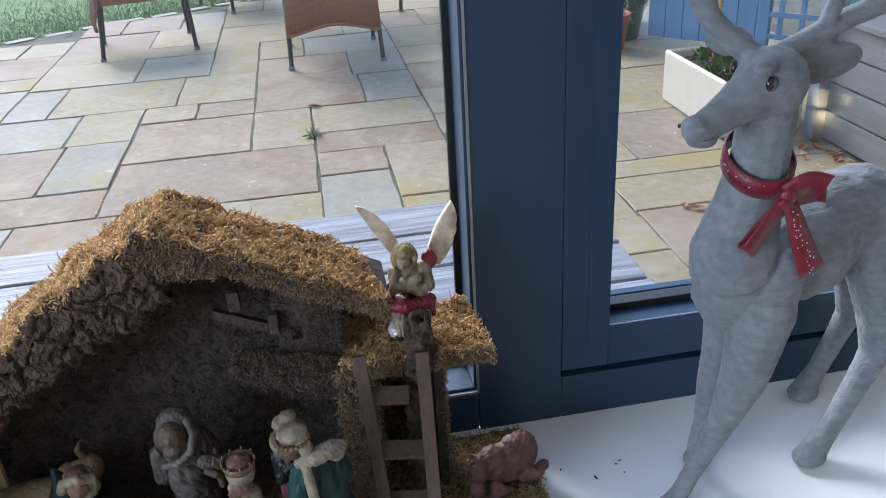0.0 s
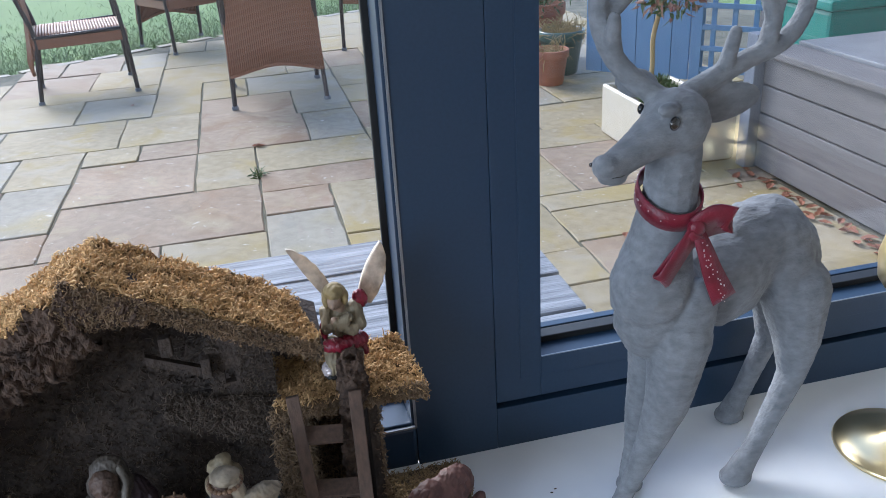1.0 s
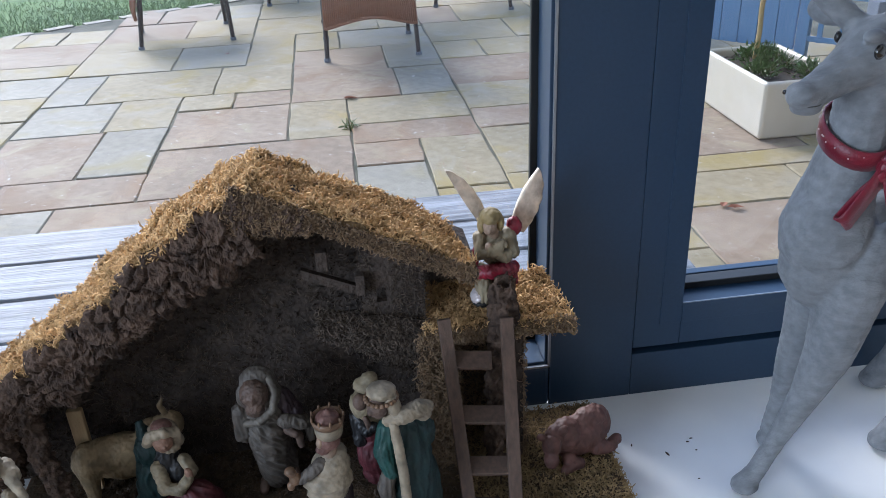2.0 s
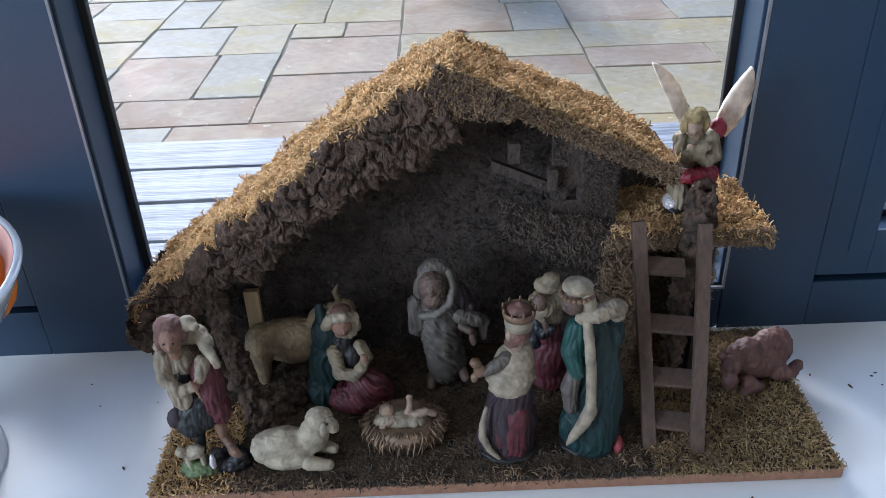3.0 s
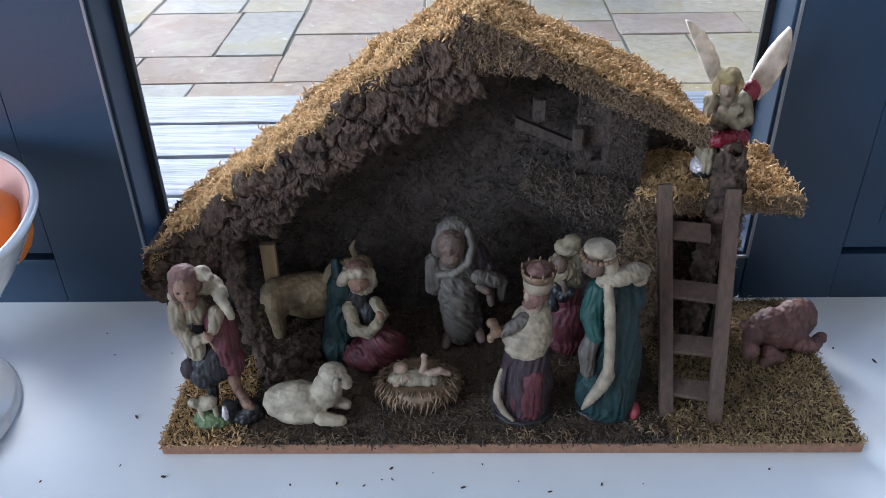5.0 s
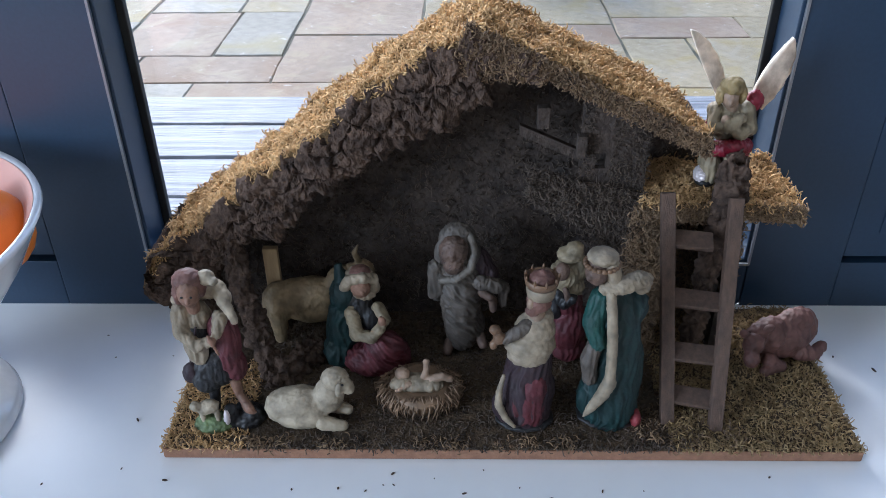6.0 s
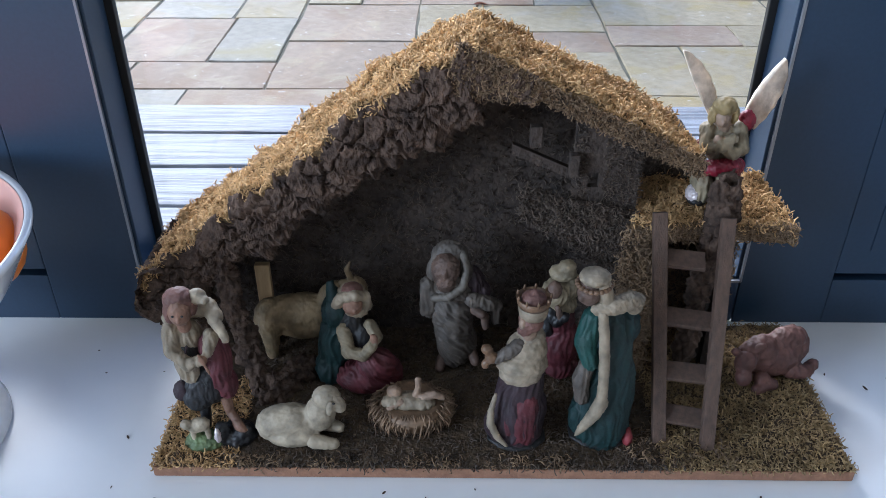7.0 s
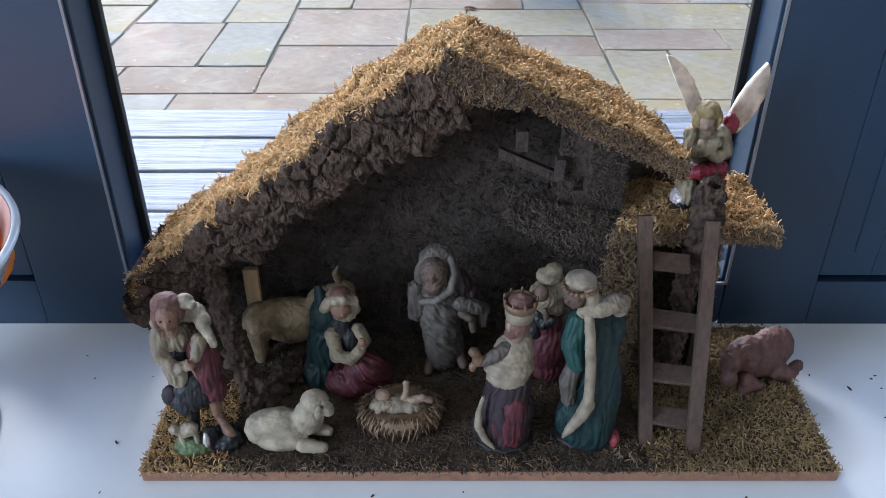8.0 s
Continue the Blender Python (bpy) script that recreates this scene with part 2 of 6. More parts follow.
# ---- mesh helpers ----
def part(name, bm, material, parent=None, label="", smooth=False):
    me = bpy.data.meshes.new(name)
    bm.to_mesh(me)
    bm.free()
    mats = material if isinstance(material, (list, tuple)) else [material]
    for m in mats:
        me.materials.append(m)
    if smooth:
        me.shade_smooth()
    ob = new(name, me)
    ob.parent = parent
    if label:
        ob["label"] = label
    return ob


def raw(name, verts, faces, material, parent=None, label="", smooth=False, kind=""):
    me = bpy.data.meshes.new(name)
    me.from_pydata(verts, [], faces)
    me.materials.append(material)
    if smooth:
        me.shade_smooth()
    ob = new(name, me)
    ob.parent = parent
    if label:
        ob["label"] = label
    if kind:
        ob["kind"] = kind
    return ob


def empty(name, x=0.0, y=0.0, z=0.0, rz=0.0):
    ob = new(name)
    ob.empty_display_size = 0.05
    ob.matrix_basis = pose(x, y, z, 0, 0, rz)
    return ob


def box(bm, x0, x1, y0, y1, z0, z1, bev=0.0, m=None, idx=0):
    r = bmesh.ops.create_cube(bm, size=1.0)
    vs = r["verts"]
    for v in vs:
        v.co = Vector(((x0 + x1) / 2 + v.co.x * (x1 - x0), (y0 + y1) / 2 + v.co.y * (y1 - y0), (z0 + z1) / 2 + v.co.z * (z1 - z0)))
    if m is not None:
        bmesh.ops.transform(bm, matrix=m, verts=vs)
    for f in {f for v in vs for f in v.link_faces}:
        f.material_index = idx
    if bev:
        es = list({e for v in vs for e in v.link_edges})
        bmesh.ops.bevel(bm, geom=es, offset=bev, segments=2, affect="EDGES", profile=0.6)
    return bm


def boxed(x0, x1, y0, y1, z0, z1, bev=0.0, m=None):
    return box(bmesh.new(), x0, x1, y0, y1, z0, z1, bev, m)


def beam(bm, a, b, w, d, up=(0, 0, 1), bev=0.0, idx=0):
    """A squared bar from a to b."""
    a, b = Vector(a), Vector(b)
    z = (b - a).normalized()
    x = Vector(up).cross(z)
    if x.length < 1e-4:
        x = Vector((1, 0, 0))
    x.normalize()
    y = z.cross(x)
    m = Matrix((x, y, z)).transposed().to_4x4()
    m.translation = (a + b) / 2
    ln = (b - a).length
    return box(bm, -w / 2, w / 2, -d / 2, d / 2, -ln / 2, ln / 2, bev, m, idx)


def tube(bm, pts, rads, n=10, idx=0, cap=True):
    """A round bar along points, with a radius each (or one for all)."""
    pts = [Vector(p) for p in pts]
    if not hasattr(rads, "__len__"):
        rads = [rads] * len(pts)
    rings, side = [], None
    for i, p in enumerate(pts):
        d = (pts[min(i + 1, len(pts) - 1)] - pts[max(i - 1, 0)]).normalized()
        if side is None:
            side = d.orthogonal().normalized()
        side = (side - d * side.dot(d)).normalized()
        oth = d.cross(side)
        rings.append([bm.verts.new(p + (side * math.cos(2 * math.pi * k / n) + oth * math.sin(2 * math.pi * k / n)) * rads[i]) for k in range(n)])
    for r0, r1 in zip(rings, rings[1:]):
        for k in range(n):
            f = bm.faces.new((r0[k], r0[(k + 1) % n], r1[(k + 1) % n], r1[k]))
            f.material_index = idx
    if cap:
        for r, flip in ((rings[0], True), (rings[-1], False)):
            f = bm.faces.new(r[::-1] if flip else r)
            f.material_index = idx
    return bm


def curve_pts(pts, n=6):
    """Points along a smooth line through pts."""
    pts = [Vector(p) for p in pts]
    ext = [2 * pts[0] - pts[1], *pts, 2 * pts[-1] - pts[-2]]
    out = []
    for i in range(len(pts) - 1):
        p0, p1, p2, p3 = ext[i:i + 4]
        for k in range(n):
            t = k / n
            out.append(0.5 * (2 * p1 + (p2 - p0) * t + (2 * p0 - 5 * p1 + 4 * p2 - p3) * t * t + (3 * p1 - p0 - 3 * p2 + p3) * t ** 3))
    return out + [pts[-1]]


def lathe(bm, prof, cx=0.0, cy=0.0, n=40, idx=0, close=False, shut=True):
    """Turned form from (radius, height) pairs."""
    rings = [[bm.verts.new((cx + r * math.cos(2 * math.pi * k / n), cy + r * math.sin(2 * math.pi * k / n), z)) for k in range(n)] for r, z in prof]
    pairs = list(zip(rings, rings[1:])) + ([(rings[-1], rings[0])] if close else [])
    for r0, r1 in pairs:
        for k in range(n):
            f = bm.faces.new((r0[k], r0[(k + 1) % n], r1[(k + 1) % n], r1[k]))
            f.material_index = idx
    if not close and shut:
        for r, z in ((rings[0], 0), (rings[-1], 1)):
            f = bm.faces.new(r[::-1] if z == 0 else r)
            f.material_index = idx
    return bm


def ell(bm, c, r, rot=(0, 0, 0), idx=0, sub=2):
    q = bmesh.ops.create_icosphere(bm, subdivisions=sub, radius=1.0)
    m = pose(*c, *rot) @ Matrix.Diagonal((*r, 1))
    bmesh.ops.transform(bm, matrix=m, verts=q["verts"])
    for f in {f for v in q["verts"] for f in v.link_faces}:
        f.material_index = idx
    return bm


def cap(bm, pts, rads, idx=0):
    """A soft limb: round bar with balls at its joints."""
    pts = [Vector(p) for p in pts]
    tube(bm, pts, rads, 12, idx)
    for p, r in zip(pts, rads):
        ell(bm, p, (r, r, r), idx=idx, sub=2)
    return bm


def fused(bm, voxel, smooth=2, rough=0.0, rscale=60.0):
    """The union of overlapping lumps as one smooth skin."""
    me = bpy.data.meshes.new("lump")
    bm.to_mesh(me)
    bm.free()
    ob = new("lump", me)
    mod = ob.modifiers.new("skin", "REMESH")
    mod.mode, mod.voxel_size = "VOXEL", voxel
    out = bmesh.new()
    deps = bpy.context.evaluated_depsgraph_get()
    deps.update()
    made = bpy.data.meshes.new_from_object(ob.evaluated_get(deps))
    out.from_mesh(made)
    bpy.data.objects.remove(ob)
    bpy.data.meshes.remove(made)
    bpy.data.meshes.remove(me)
    for _ in range(smooth):
        bmesh.ops.smooth_vert(out, verts=out.verts, factor=0.5, use_axis_x=True, use_axis_y=True, use_axis_z=True)
    if rough:
        out.normal_update()
        for v in out.verts:
            w = v.co * rscale + noise.noise_vector(v.co * rscale * 0.6) * 0.35
            d = noise.voronoi(w * 0.5)[0]
            crack = min(1.0, (d[1] - d[0]) * 4.0)
            v.co += v.normal * rough * (crack - 0.6 + 0.8 * (noise.turbulence(v.co * rscale * 1.3, 3, False) - 0.5))
    return out


def add_bm(dst, src, idx=0):
    """Adds src to dst, with its faces in material slot idx."""
    for f in src.faces:
        f.material_index = idx
    me = bpy.data.meshes.new("tmp")
    src.to_mesh(me)
    src.free()
    dst.from_mesh(me)
    bpy.data.meshes.remove(me)
    return dst


def loft(bm, rings, idx=0, n=36, folds=9, seed=0.0):
    """A draped robe: rings of (x, y, z, rx, ry, depth of folds)."""
    rows = []
    for x, y, z, rx, ry, f in rings:
        row = []
        for k in range(n):
            a = 2 * math.pi * k / n
            w = 1 + f * (math.sin(folds * a + seed + z * 30) + 0.5 * math.sin((folds + 4) * a + 2.1 * seed))
            row.append(bm.verts.new((x + rx * w * math.cos(a), y + ry * w * math.sin(a), z)))
        rows.append(row)
    for r0, r1 in zip(rows, rows[1:]):
        for k in range(n):
            bm.faces.new((r0[k], r0[(k + 1) % n], r1[(k + 1) % n], r1[k])).material_index = idx
    bm.faces.new(rows[0][::-1]).material_index = idx
    bm.faces.new(rows[-1]).material_index = idx
    return bm


def strands(name, spots, length, width, material, parent, seed, lift=0.6, label="", curl=1.0, heap=0.0):
    """Many short curly fibres, one joined mesh. spots: rows of place and normal."""
    rng = np.random.default_rng(seed)
    p, nrm = spots[:, :3], spots[:, 3:]
    n = len(p)
    d = rng.normal(size=(n, 3))
    d = d / np.linalg.norm(d, axis=1, keepdims=True) + nrm * lift
    d /= np.linalg.norm(d, axis=1, keepdims=True)
    ln = length * rng.uniform(0.4, 1.3, (n, 1))
    ts = [p - nrm * 0.001 + nrm * heap * rng.uniform(0, 1, (n, 1)) ** 1.6]
    axis = np.cross(d, rng.normal(size=(n, 3)))
    axis /= np.linalg.norm(axis, axis=1, keepdims=True) + 1e-9
    turn = rng.uniform(0.25, 0.80, (n, 1)) * curl
    for k in range(3):
        d = d * np.cos(turn) + np.cross(axis, d) * np.sin(turn) + rng.normal(size=(n, 3)) * 0.12 * curl
        d /= np.linalg.norm(d, axis=1, keepdims=True)
        ts.append(ts[-1] + d * ln / 3)
    a = np.cross(d, rng.normal(size=(n, 3)))
    a /= np.linalg.norm(a, axis=1, keepdims=True) + 1e-9
    b = np.cross(d, a)
    wd = width * rng.uniform(0.6, 1.4, (n, 1))
    verts = np.empty((n, 12, 3))
    for k, t in enumerate(ts):
        s = wd * (1.0, 1.05, 1.0, 0.75)[k]
        for j in range(3):
            an = 2 * math.pi * j / 3
            verts[:, k * 3 + j] = t + (a * math.cos(an) + b * math.sin(an)) * s
    quad = []
    for k in range(3):
        for j in range(3):
            quad.append((k * 3 + j, k * 3 + (j + 1) % 3, k * 3 + 3 + (j + 1) % 3, k * 3 + 3 + j))
    faces = (np.arange(n)[:, None, None] * 12 + np.array(quad)[None]).reshape(-1, 4)
    ob = raw(name, verts.reshape(-1, 3).tolist(), faces.tolist(), material, parent, label, True)
    return ob


def spots_on(u0, v0, u1, n, rng, fn):
    """n random places of a patch given by fn(u, v) -> place, normal."""
    out = []
    for u, v in rng.uniform(size=(n, 2)):
        q, w = fn(u, v)
        out.append((*q, *w))
    return np.array(out)

# ---- the room ----
def slab(name, x0, x1, y0, y1, z0, z1, material, label, category, bev=0.0):
    return tagged(part(name, boxed(x0, x1, y0, y1, z0, z1, bev), material), label, category, kind="structure")


WX0, WX1, WZ1 = -1.60, 2.15, 1.62      # window opening
FL, CE = -0.76, 1.95
slab("floor", -2.4, 2.6, -4.2, 0.0, FL - 0.1, FL, FLOOR, "plain oak floor of the room", "floor")
slab("ceiling", -2.5, 2.7, -4.3, 0.3, CE, CE + 0.1, WALL, "plain white painted ceiling", "ceiling")
slab("wall_south", -2.5, 2.7, -4.3, -4.2, FL, CE, WALL, "plain white painted room wall", "wall")
slab("wall_east", 2.6, 2.7, -4.2, 0.3, FL, CE, WALL, "plain white painted side wall", "wall")
for i, (y0, y1, z0, z1) in enumerate(((-4.2, -2.65, FL, CE), (-1.15, 0.3, FL, CE), (-2.65, -1.15, FL, 0.2), (-2.65, -1.15, 1.3, CE))):
    slab("wall_west", -2.5, -2.4, y0, y1, z0, z1, WALL, "plain white wall round the opening assumed for the fill lamp", "wall")
slab("wall_north", -2.4, WX0, 0.0, 0.2, FL, CE, WALL, "white wall beside the window", "wall")
slab("wall_north", WX1, 2.6, 0.0, 0.2, FL, CE, WALL, "white wall beside the window", "wall")
slab("wall_north", WX0, WX1, 0.0, 0.2, WZ1, CE, WALL, "white wall above the window", "wall")
slab("wall_north", WX0, WX1, 0.0, 0.075, FL, -0.035, WALL, "white wall below the window board", "wall")
slab("window_board", WX0 - 0.05, WX1 + 0.05, -0.30, 0.0045, -0.032, 0.0, SILL, "glossy white painted deep window board", "window sill", 0.004)

# window: a fixed light between two casements, dark frame
FD = 0.075                              # depth of the frame
fixed = tagged(empty("window_1", -0.045, 0.03, 0), "fixed window light in a dark anthracite frame", "window", kind="structure")
fixed.matrix_basis = Matrix.Identity(4)


def member(name, parent, x0, x1, z0, z1, y0=0.0, y1=FD, bev=0.004, material=None):
    return part(name, boxed(x0, x1, y0, y1, z0, z1, bev), material or FRAME, parent)


PX0, PX1 = -0.312, 0.218                # faces of the fixed light's opening
BZ = 0.045
SX = 0.298                              # seam between post and casement
SXL = -0.394
member("post", fixed, PX1, SX, 0.0, WZ1, bev=0.0008)
member("post", fixed, SXL, PX0, 0.0, WZ1, bev=0.0008)
member("bottom_rail", fixed, PX0, PX1, 0.0, BZ)
member("top_rail", fixed, PX0, PX1, WZ1 - 0.05, WZ1)
# glazing bead: a step between face and pane
for x0, x1, z0, z1 in ((PX1 - 0.004, PX1, BZ, WZ1 - 0.05), (PX0, PX0 + 0.004, BZ, WZ1 - 0.05), (PX0 + 0.004, PX1 - 0.004, BZ, BZ + 0.004)):
    member("glazing_bead", fixed, x0, x1, z0, z1, 0.003, 0.042, 0.001, FRAME)
# pale strips that draw the highlight along the opening's rounded edges
for x0, x1, z0, z1 in ((PX1 - 0.0015, PX1 + 0.0005, BZ, WZ1 - 0.05), (PX0 - 0.0005, PX0 + 0.0015, BZ, WZ1 - 0.05), (PX0, PX1, BZ - 0.0005, BZ + 0.0015)):
    member("bead_edge", fixed, x0, x1, z0, z1, -0.0012, 0.002, 0.0, EDGE_GLINT)
for x0, x1, z0, z1 in ((PX1 - 0.010, PX1 - 0.0005, BZ, WZ1 - 0.05), (PX0 + 0.0005, PX0 + 0.010, BZ, WZ1 - 0.05), (PX0 + 0.010, PX1 - 0.010, BZ + 0.001, BZ + 0.010)):
    member("gasket", fixed, x0, x1, z0, z1, 0.043, 0.049, 0.001, GASKET)
pane = member("pane", fixed, PX0 + 0.002, PX1 - 0.002, BZ + 0.002, WZ1 - 0.052, 0.0495, 0.0535, 0.0, GLASS)
pane.visible_shadow = False


def casement(name, x0, x1, hinge):
    w = tagged(empty(name), "closed casement window in a dark anthracite frame", "window", kind="structure")
    member("bottom_rail", w, x0 + 0.0003, x1 - 0.0003, 0.0, 0.047, bev=0.0008)
    member("top_rail", w, x0, x1, WZ1 - 0.05, WZ1)
    member("jamb", w, *((x1 - 0.06, x1) if hinge > 0 else (x0, x0 + 0.06)), 0.047, WZ1 - 0.05)
    a, b = (x0 + 0.0004, x1 - 0.062) if hinge > 0 else (x0 + 0.062, x1 - 0.0004)
    zb, zt = 0.054, WZ1 - 0.055
    sash = tagged(part("sash", boxed(a, a + 0.045, 0.0, 0.06, zb, zt, 0.0008), FRAME, w))
    member("sash_stile", w, b - 0.045, b, zb, zt, 0.0, 0.06, 0.0008)
    member("sash_rail", w, a + 0.0452, b - 0.0452, zb, zb + 0.045, 0.0, 0.06, 0.0008)
    member("sash_rail", w, a + 0.0452, b - 0.0452, zt - 0.045, zt, 0.0, 0.06, 0.0008)
    member("seal", w, a, b, 0.047, zb + 0.001, 0.018, 0.05, 0.0, GASKET)
    # flush bead round the pane; a pale strip draws its lit lower edge
    for q0, q1 in ((a + 0.024, a + 0.0448), (b - 0.0448, b - 0.024)):
        member("glazing_bead", w, q0, q1, zb + 0.024, zt - 0.024, -0.0009, 0.004, 0.0004)
    member("glazing_bead", w, a + 0.0450, b - 0.0450, zb + 0.024, zb + 0.0448, -0.0009, 0.004, 0.0004)
    member("bead_edge", w, a + 0.0455, b - 0.0455, zb + 0.0446, zb + 0.0456, -0.0012, 0.0, 0.0, EDGE_GLINT)
    member("gasket", w, a + 0.047, b - 0.047, zb + 0.0452, zb + 0.052, 0.022, 0.037, 0.001, GASKET)
    member("outer_bead", w, a + 0.046, b - 0.046, zb + 0.0452, zb + 0.050, 0.0425, 0.052, 0.001)
    for q0, q1 in ((a + 0.0452, a + 0.050), (b - 0.050, b - 0.0452)):
        member("gasket", w, q0, q1, zb + 0.0525, zt - 0.047, 0.030, 0.036, 0.001, GASKET)
    p = member("pane", w, a + 0.046, b - 0.046, zb + 0.046, zt - 0.046, 0.038, 0.042, 0.0, GLASS)
    p.visible_shadow = False
    return w


casement("window_2", SX, WX1, 1)
casement("window_3", WX0, SXL, -1)

# ---- outdoors ----
slab("outer_wall", -6.0, WX0, 0.2, 0.24, G - 0.2, 4.5, RENDER_WALL, "pale rendered house wall", "wall")
slab("outer_wall", WX1, 4.2, 0.2, 0.24, G - 0.2, 4.5, RENDER_WALL, "pale rendered house wall", "wall")
slab("outer_wall", WX0, WX1, 0.2, 0.24, WZ1, 4.5, RENDER_WALL, "pale rendered house wall above the window", "wall")
slab("outer_wall", WX0, WX1, 0.0755, 0.24, G - 0.2, -0.06, RENDER_WALL, "pale rendered house wall below the window", "wall")
bm = bmesh.new()
NG = 60
gv = [[bm.verts.new((-60 + 120 * (i / NG), 0.2 + 120 * (j / NG) ** 2, G - 0.045 + 0.02 * noise.noise((i * 1.3, j * 1.7, 0)))) for i in range(NG + 1)] for j in range(NG + 1)]
for j in range(NG):
    for i in range(NG):
        bm.faces.new((gv[j][i], gv[j][i + 1], gv[j + 1][i + 1], gv[j + 1][i]))
tagged(part("ground", bm, GRASS, smooth=True), "damp winter lawn reaching away from the patio", "lawn", kind="structure")


def lawn_y(x):
    """Edge of the lawn."""
    return 6.80 + 0.50 * x - 0.08 * min(0, x + 1.2) ** 2


patio = tagged(empty("patio", 0, 3, G), "damp sandstone patio in mixed slabs with dark joints", "patio", kind="structure")
patio.matrix_basis = Matrix.Identity(4)
bm = bmesh.new()
lo = [bm.verts.new((x, 0.46, G - 0.005)) for x in np.linspace(-6, 4.2, 40)]
hi = [bm.verts.new((x, lawn_y(x), G - 0.005)) for x in np.linspace(-6, 4.2, 40)]
for k in range(39):
    bm.faces.new((lo[k], lo[k + 1], hi[k + 1], hi[k]))
part("joint_bed", bm, MORTAR, patio)

SLABS = [(-1.48, -0.90, 4.31, 4.86), (-0.90, -0.47, 4.31, 4.85), (-0.47, -0.19, 4.28, 5.05), (-0.19, 0.35, 4.0, 4.55), (0.35, 0.66, 4.0, 4.55),
         (-1.48, -1.25, 3.73, 4.31), (-1.25, -0.60, 3.73, 4.31), (-0.60, -0.19, 3.73, 4.28), (-0.19, 0.37, 3.46, 4.0), (0.37, 0.66, 3.46, 4.0),
         (-1.48, -1.06, 3.24, 3.73), (-1.06, -0.75, 3.24, 3.73), (-0.75, -0.48, 3.47, 3.73), (-0.48, -0.19, 3.47, 3.73), (-0.75, -0.19, 2.92, 3.47)]
SLABS += [(-0.19, 0.09, 2.90, 3.46), (0.09, 0.66, 3.05, 3.46), (0.09, 0.66, 2.79, 3.05), (0.09, 0.38, 2.52, 2.79), (0.09, 0.38, 2.10, 2.52), (0.38, 0.66, 2.22, 2.79),
          (0.38, 0.66, 1.85, 2.22), (0.09, 0.38, 1.85, 2.10), (-0.75, 0.09, 2.36, 2.90), (-1.04, -0.30, 1.85, 2.36), (-0.30, 0.09, 1.85, 2.36)]
SLABS += [(-1.04, -0.75, 2.65, 3.24), (-1.48, -1.04, 2.65, 3.24), (-1.32, -0.75, 2.36, 2.65), (-1.48, -1.32, 2.36, 2.65), (-1.48, -1.04, 1.85, 2.36)]
SLABS += [(0.66, 1.16, 1.55, 1.80), (1.16, 1.70, 1.35, 1.85), (1.16, 1.72, 1.85, 2.14), (0.66, 1.16, 1.80, 2.30)]
rng = random.Random(5)


def fill(x0, x1, y0, y1):
    """Rows of mixed slabs over a rectangle."""
    y = y0
    while y < y1 - 0.05:
        h = rng.choice((0.28, 0.42, 0.56, 0.56))
        if y1 - (y + h) < 0.2:
            h = y1 - y
        x = x0
        while x < x1 - 0.05:
            w = rng.choice((0.28, 0.42, 0.56, 0.56, 0.84))
            if x1 - (x + w) < 0.2:
                w = x1 - x
            SLABS.append((x, x + w, y, y + h))
            x += w
        y += h


fill(-4.3, -1.48, 1.0, 6.0)
fill(-1.48, 0.66, 0.75, 1.85)
fill(-1.48, -0.47, 4.86, 6.6)
fill(-0.47, 0.66, 5.05, 7.2)
fill(-0.19, 0.66, 4.55, 5.05)
fill(0.66, 2.2, 0.75, 1.35)
fill(1.70, 2.12, 1.35, 1.85)
fill(0.66, 1.16, 1.35, 1.55)
fill(1.72, 2.12, 1.85, 2.14)
fill(1.16, 2.2, 2.14, 2.30)
fill(0.66, 2.9, 2.30, 8.0)


def paver(x0, x1, y0, y1):
    cx, cy = (x0 + x1) / 2, (y0 + y1) / 2
    if cy + 0.1 > lawn_y(cx):
        return
    g = rng.uniform(0.0025, 0.0045)
    bm = bmesh.new()
    n = 3
    pts = []
    for (ax, ay), (bx, by) in (((x0 + g, y0 + g), (x1 - g, y0 + g)), ((x1 - g, y0 + g), (x1 - g, y1 - g)), ((x1 - g, y1 - g), (x0 + g, y1 - g)), ((x0 + g, y1 - g), (x0 + g, y0 + g))):
        for k in range(n):
            t = k / n
            j = 0.006 if k else 0.005
            pts.append((ax + (bx - ax) * t + rng.uniform(-j, j) * 0.8, ay + (by - ay) * t + rng.uniform(-j, j) * 0.8))
    tilt, dx, dy = rng.uniform(-0.003, 0.003), rng.uniform(-0.006, 0.006), rng.uniform(-0.006, 0.006)
    rows = []
    for inset, z in ((0.0, -0.03), (0.0, -0.004), (0.005, 0.0)):
        row = []
        for px, py in pts:
            qx, qy = px - cx, py - cy
            s = 1 - inset / max(0.12, math.hypot(qx, qy))
            row.append(bm.verts.new((qx * s, qy * s, z + tilt + dx * qx + dy * qy)))
        rows.append(row)
    m = len(pts)
    for r0, r1 in zip(rows, rows[1:]):
        for k in range(m):
            bm.faces.new((r0[k], r0[(k + 1) % m], r1[(k + 1) % m], r1[k]))
    bm.faces.new(rows[-1])
    stone = rng.choices((STONE, STONE_PINK, STONE_GREY), (6, 2.0, 2.4))[0]
    if (x0, y0) in ((-0.90, 4.31), (-1.04, 2.65)):
        stone = STONE_GREY
    if (x0, y0) in ((-1.48, 2.65), (-0.75, 2.36), (-0.19, 3.46)):
        stone = STONE_PINK
    ob = part("paving_slab", bm, stone, patio)
    ob.location = (cx, cy, G)


for s in SLABS:
    paver(*s)

